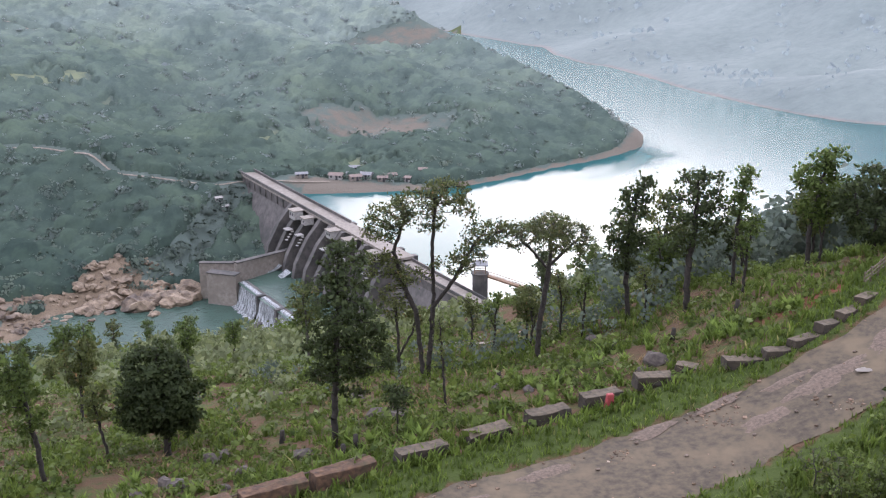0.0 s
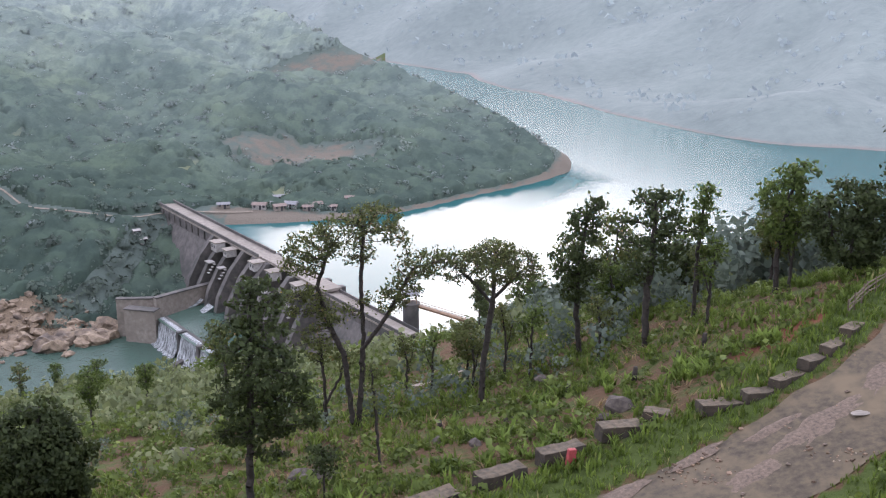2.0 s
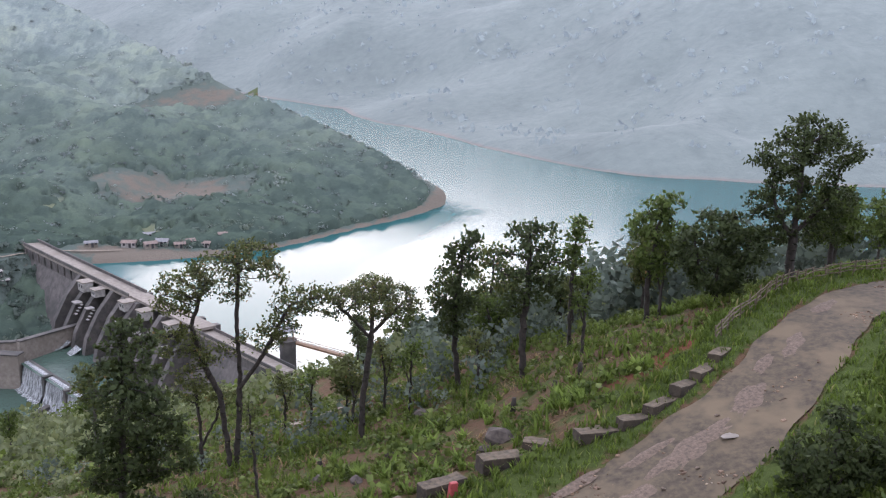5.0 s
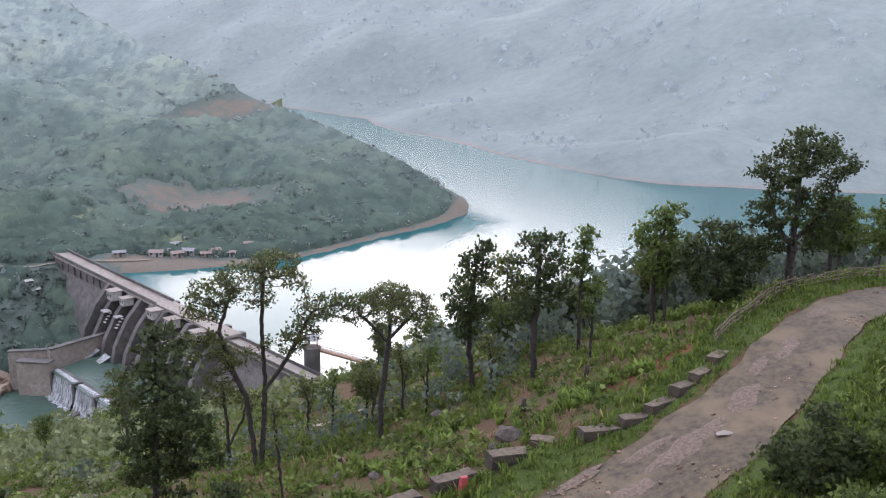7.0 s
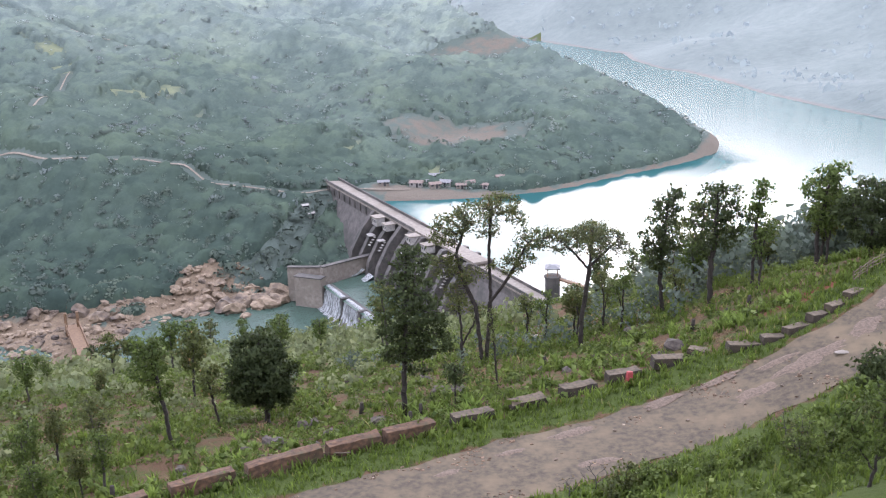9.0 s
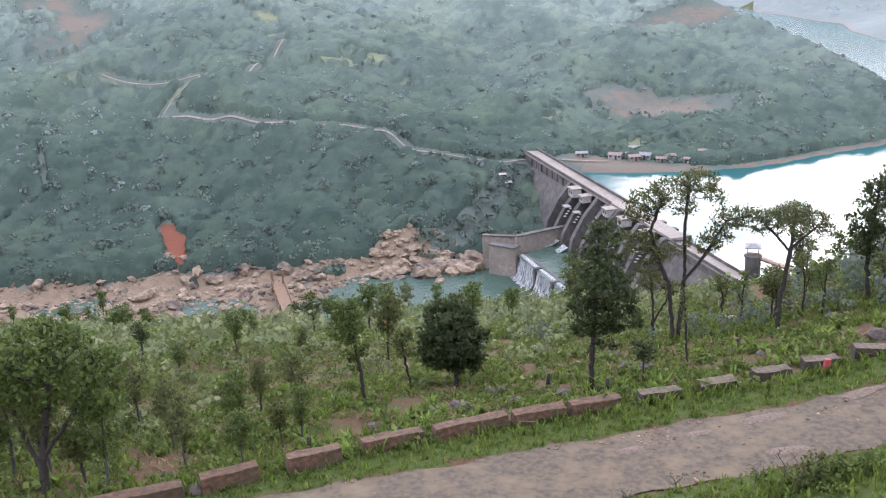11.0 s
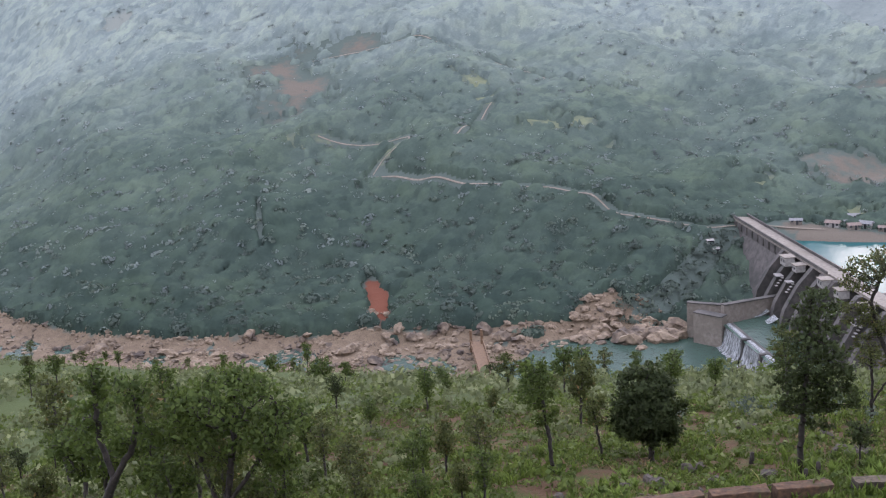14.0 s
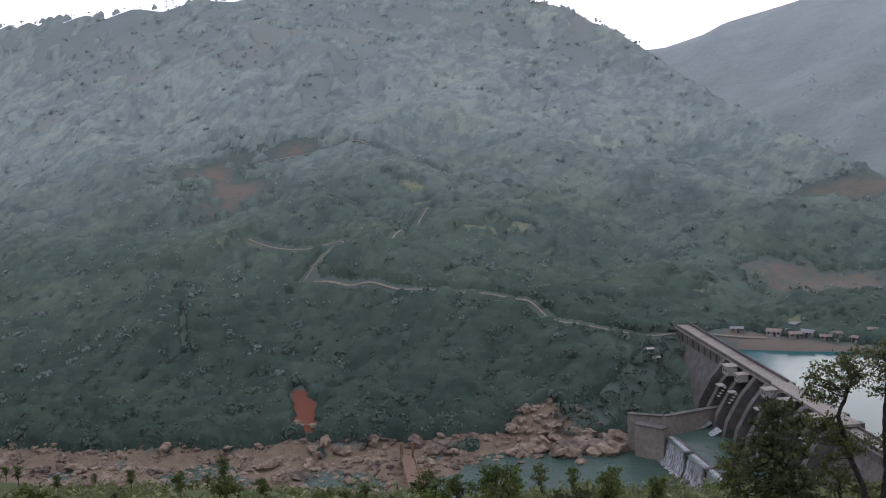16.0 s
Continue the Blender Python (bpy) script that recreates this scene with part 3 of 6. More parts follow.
# ---------------------------------------------------------------- road
def ribbon(name, line, half, lift, material, label, category, cut=2.0, kind="structure", drape=True):
    """A strip along a polyline, draped on the land."""
    p = np.array(line, float)
    seg = np.hypot(*np.diff(p[:, :2], axis=0).T)
    run = np.concatenate([[0], np.cumsum(seg)])
    s = np.linspace(0, run[-1], max(2, int(run[-1] / cut)))
    cx, cy, cz = (np.interp(s, run, p[:, i]) for i in range(3))
    tx, ty = np.gradient(cx), np.gradient(cy)
    ll = np.hypot(tx, ty)
    nx, ny = -ty / ll, tx / ll
    hw = half(cx) if callable(half) else np.full(len(s), half)
    hw = hw + 0.10 * hw * np.sin(s * 0.9) * np.sin(s * 0.37 + 1)
    across = np.linspace(-1, 1, 7)
    vx = cx[:, None] + nx[:, None] * hw[:, None] * across
    vy = cy[:, None] + ny[:, None] * hw[:, None] * across
    vz = (land(vx, vy)["z"] if drape else np.repeat(cz[:, None], 7, 1)) + lift + (0.05 * (1 - across**2))
    verts = np.stack([vx, vy, vz], -1).reshape(-1, 3)
    k = 7
    faces = [[i * k + j, i * k + j + 1, (i + 1) * k + j + 1, (i + 1) * k + j][::-1] for i in range(len(s) - 1) for j in range(k - 1)]
    return tagged(put(name, mesh_of(name, verts, faces, material, True)), label, category, kind=kind)


ribbon("road", L_ROAD, road_half, 0.0, M_ASPHALT, "worn grey asphalt road with gravel patches", "road", 1.0, drape=False)

# ---------------------------------------------------------------- trees
def colonize(rng, stems, blobs, count, step, kill, rounds=90):
    """Grows a skeleton from given stems into a cloud of points. Returns nodes, parents."""
    cloud = []
    vol = np.array([b[3] * b[4] * b[5] for b in blobs])
    for b, n in zip(blobs, np.maximum(4, (count * vol / vol.sum()).astype(int))):
        u = rng.normal(size=(n, 3))
        u /= np.linalg.norm(u, axis=1)[:, None]
        u *= rng.uniform(0.25, 1, (n, 1)) ** (1 / 3)
        cloud.append(u * np.array(b[3:6]) + np.array(b[:3]))
    cloud = np.vstack(cloud)
    nodes, parents = [], []
    for stem in stems:
        pts = np.array(stem, float)
        seg = np.linalg.norm(np.diff(pts, axis=0), axis=1)
        run = np.concatenate([[0], np.cumsum(seg)])
        s = np.arange(0, run[-1] + 1e-6, step)
        path = np.stack([np.interp(s, run, pts[:, i]) for i in range(3)], 1)
        path[1:-1] += rng.normal(0, step * 0.10, (max(len(path) - 2, 0), 3)) * (1, 1, 0)
        prev = -1
        if nodes:
            d = np.linalg.norm(np.array(nodes) - path[0], axis=1)
            prev = int(d.argmin())
        for q in path:
            nodes.append(q)
            parents.append(prev)
            prev = len(nodes) - 1
    nodes = np.array(nodes)
    parents = list(parents)
    alive = np.ones(len(cloud), bool)
    for _ in range(rounds):
        if not alive.any():
            break
        c = cloud[alive]
        d = np.linalg.norm(c[:, None] - nodes[None], axis=2)
        near = d.argmin(1)
        away = (c - nodes[near])
        away /= np.linalg.norm(away, axis=1)[:, None] + 1e-9
        fresh = []
        for k in np.unique(near):
            g = away[near == k].mean(0) + rng.normal(0, 0.12, 3)
            g /= np.linalg.norm(g) + 1e-9
            fresh.append(nodes[k] + g * step)
            parents.append(int(k))
        nodes = np.vstack([nodes, fresh])
        dd = np.linalg.norm(cloud[:, None] - np.array(fresh)[None], axis=2).min(1)
        alive &= dd > kill
    return nodes, np.array(parents)


def limb_mesh(nodes, parents, tip, power, root=None, sides=6, flare=1.35):
    """Tapered tubes along a skeleton, thickness from what each limb carries."""
    n = len(nodes)
    load = np.zeros(n)
    kids = np.zeros(n, int)
    for i in range(n - 1, -1, -1):
        load[i] = max(load[i], tip**power)
        if parents[i] >= 0:
            load[parents[i]] += load[i]
            kids[parents[i]] += 1
    rad = load ** (1 / power)
    if root:
        rad = tip + (rad - tip) * (root - tip) / max(rad[0] - tip, 1e-6)
    seg = np.array([(parents[i], i) for i in range(n) if parents[i] >= 0])
    p, q = nodes[seg[:, 0]], nodes[seg[:, 1]]
    r0, r1 = np.minimum(rad[seg[:, 0]], rad[seg[:, 1]] * 1.5), rad[seg[:, 1]]
    r0 = np.where(parents[seg[:, 0]] < 0, r0 * flare, r0)
    d = q - p
    d /= np.linalg.norm(d, axis=1)[:, None] + 1e-9
    ref = np.where(np.abs(d[:, :1]) < 0.8, [[1.0, 0, 0]], [[0, 1.0, 0]])
    a = np.cross(d, ref)
    a /= np.linalg.norm(a, axis=1)[:, None] + 1e-9
    b = np.cross(d, a)
    ang = np.arange(sides) * 2 * math.pi / sides
    ring = a[:, None] * np.cos(ang)[None, :, None] + b[:, None] * np.sin(ang)[None, :, None]
    v = np.stack([p[:, None] + ring * r0[:, None, None], q[:, None] + ring * r1[:, None, None]], 1).reshape(-1, 3)
    base = np.arange(len(seg))[:, None] * 2 * sides
    i = np.arange(sides)
    f = np.stack([base + i, base + (i + 1) % sides, base + sides + (i + 1) % sides, base + sides + i], -1).reshape(-1, 4)
    return v, f, load / tip**power, rad


def leaf_quads(rng, centres, size, spread, each, droop=0.3):
    """Folded leaf sprays round given places."""
    c = np.repeat(centres, each, 0)
    n = len(c)
    c = c + rng.normal(0, spread, (n, 3)) * (1, 1, 0.7)
    d = rng.normal(size=(n, 3)) - (0, 0, droop)
    d /= np.linalg.norm(d, axis=1)[:, None]
    w = np.cross(d, rng.normal(size=(n, 3)))
    w /= np.linalg.norm(w, axis=1)[:, None] + 1e-9
    out = c - 0.8 * np.repeat(centres, each, 0) - 0.2 * np.mean(centres, 0) + (0, 0, 0.15)
    out /= np.linalg.norm(out, axis=1)[:, None] + 1e-9
    w *= np.where((np.cross(w, d) * out).sum(1) < 0, -1.0, 1.0)[:, None]
    s = size * rng.uniform(0.6, 1.3, (n, 1))
    up = np.cross(d, w) * s * 0.16
    v = np.stack([c - d * s * 0.5, c + w * s * 0.3 + up, c + d * s * 0.5, c - w * s * 0.3 + up], 1).reshape(-1, 3)
    k = np.arange(n)[:, None] * 4
    own = np.cross(w, d)
    nrm = out + own / (np.linalg.norm(own, axis=1)[:, None] + 1e-9) * 0.8
    nrm /= np.linalg.norm(nrm, axis=1)[:, None] + 1e-9
    return v, np.concatenate([k + [0, 1, 2], k + [0, 2, 3]], 0), np.repeat(nrm, 4, 0)


def tree(name, at, seed, stems, blobs, count=260, step=0.45, kill=0.9, tip=0.02, power=2.2, root=0.25, leaf=0.26, each=7, spread=0.34, mat=None, bark=None, label="", bare=0.0, group="", sides=6):
    rng = np.random.default_rng(seed)
    nodes, parents = colonize(rng, stems, blobs, count, step, kill)
    v, f, carried_tips, rad = limb_mesh(nodes, parents, tip, power, root, sides)
    ob = empty(name, pose(at[0], at[1], at[2] - 0.15), label, "tree", group)
    put("trunk", mesh_of("trunk", v, f, bark or M_BARK, True), ob)
    low = min(b[2] - b[5] for b in blobs)
    ends = nodes[(carried_tips < 11) & (nodes[:, 2] > low - 0.5)]
    if bare:
        ends = ends[rng.random(len(ends)) > bare]
    ends = ends[rng.random(len(ends)) < 0.68]
    lv, lf, ln = leaf_quads(rng, ends, leaf * 1.3, spread * 0.8, int(each * 3.0))
    put("crown", mesh_of("crown", lv, lf, mat or M_LEAF, True, ln), ob)
    return ob

def on(x, y):
    return (x, y, ground_z(x, y))


def near_trees():
    # tall dense-crowned tree beside the road
    tree("tree", on(-7.3, 38.2), 1, [[(0, 0, 0), (0.1, 0, 4), (0.4, 0.1, 9), (0.7, 0, 14.5)]],
         [(1.1, 0, 13.9, 1.7, 1.6, 1.6), (0.6, 0, 11.6, 2.3, 2.2, 1.7), (1.6, 0, 9.6, 2.5, 2.3, 1.5), (0.2, 0, 8.2, 2.3, 2.3, 1.5), (2.6, 0, 7.0, 2.0, 2.0, 1.3), (0.6, 0, 6.2, 2.0, 2.0, 1.0), (-1.0, 0.3, 5.6, 1.0, 1, 0.8), (1.6, 0, 4.2, 0.8, 0.8, 0.5)],
         620, 0.42, 0.6, 0.018, 2.3, 0.24, 0.28, 7, 0.36, M_LEAF_DARK, M_BARK, "tall slender tree with a dense dark green crown")
    # forked airy tree with spreading crown
    tree("tree", on(-1.8, 56.5), 2, [[(0, 0, 0), (-0.3, 0, 3), (-0.6, 0, 6.2), (-1.6, 0, 8.5), (-2.4, 0, 11.5), (-1.2, 0.2, 15)], [(0.3, 0, 0), (0.7, 0.3, 4), (0.9, 0.2, 8), (0.8, 0, 12), (1.2, 0, 16.5)], [(0.8, 0.2, 6.5), (2.6, 0, 9), (4.1, 0, 11.8), (4.8, 0, 13)]],
         [(2.0, 0, 16.6, 2.0, 1.9, 1.2), (-0.6, 0, 15.8, 2.0, 1.9, 1.1), (-2.6, 0, 14.6, 2.2, 1.9, 1.1), (-3.9, 0, 13.2, 1.2, 1.3, 0.7), (0.8, 0, 14.2, 1.2, 1.5, 0.9), (3.6, 0, 15.2, 1.0, 1.0, 0.7), (5.2, 0, 13.0, 2.2, 1.7, 1.0), (7.0, 0, 13.6, 1.3, 1.2, 0.7), (4.0, 0, 11.2, 1.5, 1.4, 0.8), (-3.4, 0, 10.4, 1.9, 1.6, 1.2), (-1.4, 0, 9.4, 1.5, 1.3, 1.0), (2.8, 0, 10.2, 1.4, 1.3, 0.9), (-2.6, 0, 7.6, 1.3, 1.2, 0.9)],
         1300, 0.32, 0.36, 0.016, 2.3, 0.32, 0.2, 5, 0.33, M_LEAF_THIN, M_BARK, "forked tall tree with an open airy crown", bare=0.1)
    # nearly bare umbrella tree
    tree("tree", on(7.9, 56), 3, [[(0, 0, 0), (0.1, 0, 3), (0.5, 0, 6), (0.9, 0, 8.8)], [(0.8, 0, 8.2), (-0.6, 0.2, 9.8), (-1.6, 0.1, 10.8)], [(0.9, 0, 8.6), (2.2, -0.3, 10), (3.4, 0, 11)], [(0.9, 0, 8.8), (1.0, 0.6, 10.5), (1.3, 0.5, 12)]],
         [(0.9, 0, 12.1, 1.9, 1.8, 0.9), (-0.9, 0, 11.4, 1.5, 1.5, 0.9), (2.8, 0, 11.4, 1.5, 1.5, 0.9), (-2.0, 0, 10.4, 0.9, 0.9, 0.7), (3.9, 0, 10.4, 0.9, 0.9, 0.7), (0.9, 1.6, 11.2, 1.6, 1.4, 0.9), (0.9, -1.6, 11.2, 1.6, 1.4, 0.9)],
         1900, 0.26, 0.26, 0.012, 2.3, 0.24, 0.15, 4, 0.24, M_LEAF_THIN, M_BARK, "umbrella-shaped tree with thin nearly bare crown", bare=0.1)
    # dense dark round tree
    tree("tree", on(-20.8, 44.1), 4, [[(0, 0, 0), (0.05, 0, 2.5), (0, 0, 5), (-0.3, 0, 8)]],
         [(-0.4, 0, 7.4, 2.4, 2.3, 1.8), (-0.2, 0, 5.4, 3.0, 2.8, 2.0), (-0.7, 0, 3.8, 2.8, 2.6, 1.4), (0.9, 0, 3.0, 1.7, 1.7, 0.9)],
         640, 0.36, 0.5, 0.02, 2.3, 0.26, 0.30, 13, 0.40, M_LEAF_DARK, M_BARK, "round dense dark green tree below the road")
    # slender tree below
    tree("tree", on(-26.8, 35.6), 5, [[(0, 0, 0), (-0.1, 0, 3), (-0.5, 0, 6), (-1.0, 0, 9)]],
         [(-1.1, 0, 9.2, 1.5, 1.4, 1.1), (-1.3, 0, 7.4, 1.9, 1.7, 1.2), (-0.5, 0, 5.4, 1.3, 1.3, 1.0), (-0.9, 0, 3.8, 0.8, 0.8, 0.6)],
         240, 0.4, 0.65, 0.018, 2.3, 0.17, 0.26, 8, 0.32, M_LEAF, M_BARK, "slender tree with layered green crown")
    tree("tree", on(-25.1, 43.5), 6, [[(0, 0, 0), (-0.3, 0, 2.5), (-0.8, 0, 5)]],
         [(-0.9, 0, 5.6, 1.4, 1.3, 0.9), (-0.5, 0, 4.0, 1.2, 1.2, 0.7)], 130, 0.36, 0.6, 0.016, 2.3, 0.11, 0.24, 6, 0.3, M_LEAF_THIN, M_BARK, "small thin-leaved tree on the slope")
    # the row beyond the grassy slope
    tree("tree", on(20.2, 55.5), 7, [[(0, 0, 0), (-0.1, 0, 3), (0.2, 0, 6), (0.3, 0, 10)]],
         [(0.6, 0, 9.8, 2.0, 1.8, 1.3), (-0.9, 0, 8.0, 2.0, 1.8, 1.3), (1.7, 0, 7.8, 1.7, 1.7, 1.3), (0.3, 0, 6.2, 2.2, 1.8, 1.0), (-1.3, 0, 5.0, 1.0, 1, 0.7)],
         360, 0.4, 0.65, 0.018, 2.3, 0.25, 0.26, 7, 0.36, M_LEAF_DARK, M_BARK, "broad dark-leaved tree above the lake")
    tree("tree", on(16.5, 62.2), 8, [[(0, 0, 0), (-0.3, 0, 3), (-0.3, 0, 6), (0.3, 0, 10.5)]],
         [(0.6, 0, 10.9, 1.5, 1.4, 1.1), (-0.2, 0, 9.0, 1.7, 1.5, 1.2), (-1.0, 0, 7.2, 1.6, 1.5, 1.1), (0.7, 0, 6.6, 1.4, 1.4, 0.9), (-0.5, 0, 5.2, 1.4, 1.3, 0.8)],
         320, 0.4, 0.65, 0.018, 2.3, 0.22, 0.28, 8, 0.35, M_LEAF_DARK, M_BARK, "slender dark-leaved tree above the lake")
    tree("tree", on(24.6, 58.3), 9, [[(0, 0, 0), (0, 0, 3), (0.1, 0, 6), (0.4, 0, 8.5)]],
         [(0.5, 0, 8.6, 1.2, 1.2, 1.1), (0.1, 0, 6.6, 1.1, 1.1, 1.1), (1.2, 0, 5.2, 1.0, 1.0, 0.8)],
         200, 0.4, 0.65, 0.018, 2.3, 0.15, 0.27, 8, 0.33, M_LEAF, M_BARK, "slender tree with a narrow leafy crown")
    tree("tree", on(29.9, 55.6), 10, [[(0, 0, 0), (-0.1, 0, 2.5), (0.2, 0, 5), (0.7, 0, 8)]],
         [(1.0, 0, 8.1, 1.7, 1.5, 1.0), (-0.2, 0, 6.7, 1.6, 1.5, 1.1), (1.6, 0, 6.0, 1.4, 1.4, 1.0), (0.4, 0, 4.6, 1.7, 1.5, 1.0), (2.4, 0, 4.6, 1.0, 1, 0.8)],
         320, 0.4, 0.62, 0.018, 2.3, 0.19, 0.28, 8, 0.35, M_LEAF, M_BARK, "leafy tree with an uneven crown above the lake")
    tree("tree", on(33.4, 51.4), 11, [[(0, 0, 0), (0, 0, 2), (0.2, 0, 4), (0.4, 0, 6.5)], [(0, 0, 1), (-1.5, 0, 3.5), (-1.8, 0, 5)], [(0.1, 0, 1), (2.0, 0, 3.8), (2.4, 0, 5)]],
         [(0.4, 0, 6.2, 2.4, 2.0, 1.3), (-1.9, 0, 4.6, 1.9, 1.8, 1.4), (2.4, 0, 4.4, 1.9, 1.8, 1.5), (0.2, 0, 2.8, 2.9, 2.2, 1.6)],
         430, 0.4, 0.6, 0.018, 2.3, 0.2, 0.28, 10, 0.37, M_LEAF_DARK, M_BARK, "bushy dark green tree beside the bamboo fence")
    # great tree at the bend
    tree("tree", on(39.6, 52.4), 12, [[(0, 0, 0), (0, 0, 2), (0.2, 0, 5), (0.4, 0, 10.4)], [(0.1, 0, 3.5), (-1.3, 0, 5.5), (-1.9, 0, 7.8)], [(0.2, 0, 4), (2.2, 0, 6), (3.2, 0, 7.6)]],
         [(0.8, 0, 11.4, 2.8, 2.4, 1.2), (-1.6, 0, 9.7, 2.2, 2.0, 1.2), (3.2, 0, 9.9, 2.1, 2.0, 1.2), (0.6, 0, 8.4, 2.4, 2.0, 1.2), (-1.6, 0, 6.2, 2.4, 2.0, 1.4), (0.9, 0, 6.2, 2.3, 2, 1.3), (3.2, 0, 6.3, 1.8, 1.8, 1.1), (-1.6, 0, 3.9, 1.7, 1.7, 0.9), (2.6, 0, 3.9, 1.8, 1.7, 0.9)],
         760, 0.4, 0.56, 0.018, 2.3, 0.34, 0.26, 7, 0.36, M_LEAF_DARK, M_BARK, "great spreading dark tree at the road's bend")
    tree("tree", on(45.5, 57), 13, [[(0, 0, 0), (0, 0, 3), (0.3, 0, 6)]],
         [(0.3, 0, 6.2, 2.3, 2.0, 1.4), (-0.8, 0, 4.4, 2.1, 1.8, 1.2), (1.4, 0, 4.2, 2.0, 1.8, 1.2)], 300, 0.42, 0.65, 0.018, 2.3, 0.2, 0.28, 9, 0.36, M_LEAF, M_BARK, "leafy green tree behind the bend")
    tree("tree", on(52, 58), 14, [[(0, 0, 0), (0, 0, 3), (-0.3, 0, 5.5)]],
         [(0.0, 0, 5.6, 2.5, 2.2, 1.4), (-0.8, 0, 3.8, 2.4, 2.0, 1.3), (1.8, 0, 3.8, 2.0, 1.8, 1.2)], 300, 0.42, 0.65, 0.018, 2.3, 0.2, 0.28, 9, 0.36, M_LEAF, M_BARK, "leafy green tree behind the bend")
    # thin young trees
    tree("young_tree", on(0.3, 42.4), 15, [[(0, 0, 0), (-0.1, 0, 3), (-0.4, 0, 7.2)]], [(-0.4, 0, 6.4, 0.7, 0.7, 1.0), (-0.2, 0, 4.6, 0.5, 0.5, 0.6)], 60, 0.36, 0.5, 0.014, 2.3, 0.10, 0.2, 4, 0.22, M_LEAF_THIN, M_BARK, "thin young tree with few leaves", bare=0.3)
    tree("young_tree", on(-4.1, 60), 16, [[(0, 0, 0), (-0.1, 0, 4), (-0.3, 0, 7)], [(0, 0, 2), (1.3, 0, 4.5), (1.6, 0, 6.5)]], [(-0.3, 0, 6.8, 1.4, 1.3, 1.2), (1.7, 0, 6.0, 1.1, 1, 1)], 140, 0.4, 0.6, 0.018, 2.3, 0.18, 0.24, 5, 0.3, M_LEAF_THIN, M_BARK, "thin forked tree with sparse leaves")
    tree("young_tree", on(-2.8, 36.4), 17, [[(0, 0, 0), (0, 0, 2), (0, 0, 3.4)]], [(0, 0, 3.4, 1.1, 1.1, 0.6), (0.1, 0, 2.5, 0.8, 0.8, 0.5)], 120, 0.3, 0.42, 0.012, 2.3, 0.07, 0.22, 6, 0.24, M_LEAF_DARK, M_BARK, "small sapling with grey-green leaves")
    for k, (x, y, h) in enumerate([(4.5, 65, 6.6), (7.8, 62.5, 5.8), (12.2, 60.5, 6.5), (10.5, 63.5, 7.2), (24.5, 54.5, 6.4), (17.2, 58, 5.4), (30.6, 55, 6.0), (2.4, 68, 6)]):
        tree("young_tree", on(x, y), 30 + k, [[(0, 0, 0), (0.1, 0, h * 0.5), (0.3 * (-1) ** k, 0, h * 0.9)], [(0.1, 0, h * 0.35), (-0.7 * (-1) ** k, 0, h * 0.75)]], [(0.3 * (-1) ** k, 0, h * 0.82, 1.0, 1.0, h * 0.16), (-0.6 * (-1) ** k, 0, h * 0.68, 0.8, 0.8, h * 0.12)], 110, 0.4, 0.55, 0.016, 2.3, 0.12, 0.24, 5, 0.3, M_LEAF_THIN if k % 2 else M_LEAF, M_BARK, "thin young tree with a sparse crown", group="young trees below the road")

    for ob in bpy.data.objects:
        if ob.name.startswith("tree") and ob.parent is None and 15 < ob.location.x < 32:
            ob.scale = (1.08, 1.08, 1.14)


near_trees()

# ---------------------------------------------------------------- woods on the far slopes
def canopy(rng, x, y, z, radius, each, leaf, squash=0.85, trunk=0.35, ruffle=0.55, bulge=1.0, shell=(0.55, 1.12)):
    """Tree crowns seen from afar: sprays of foliage over uneven domes."""
    n = len(x)
    u = rng.normal(size=(n, each, 3))
    u[..., 2] = np.abs(u[..., 2]) * 0.9 - 0.25
    u /= np.linalg.norm(u, axis=2)[..., None]
    r = radius[:, None] * rng.uniform(*shell, (n, each))
    tall = rng.uniform(0.75, 1.35, (n, 1))
    c = np.stack([x[:, None] + u[..., 0] * r, y[:, None] + u[..., 1] * r, z[:, None] + radius[:, None] * trunk + u[..., 2] * r * squash * tall + radius[:, None] * 0.3], -1).reshape(-1, 3)
    nrm = u.reshape(-1, 3) + rng.normal(0, ruffle, (n * each, 3))
    nrm /= np.linalg.norm(nrm, axis=1)[:, None]
    d = np.cross(nrm, rng.normal(size=(n * each, 3)))
    d /= np.linalg.norm(d, axis=1)[:, None] + 1e-9
    w = np.cross(nrm, d)
    s = (radius[:, None] * leaf * rng.uniform(0.65, 1.3, (n, each))).reshape(-1, 1)
    v = np.stack([c - d * s, c + w * s * 0.8 - nrm * s * 0.25, c + d * s, c - w * s * 0.8 - nrm * s * 0.25], 1).reshape(-1, 3)
    k = np.arange(n * each)[:, None] * 4
    soft = u.reshape(-1, 3) * bulge + nrm * 0.45 * bulge + np.array((0, -0.3, 0.9)) * (1.17 - bulge)
    soft /= np.linalg.norm(soft, axis=1)[:, None]
    return v, np.concatenate([k + [0, 2, 1], k + [0, 3, 2]], 0), np.repeat(soft, 4, 0)


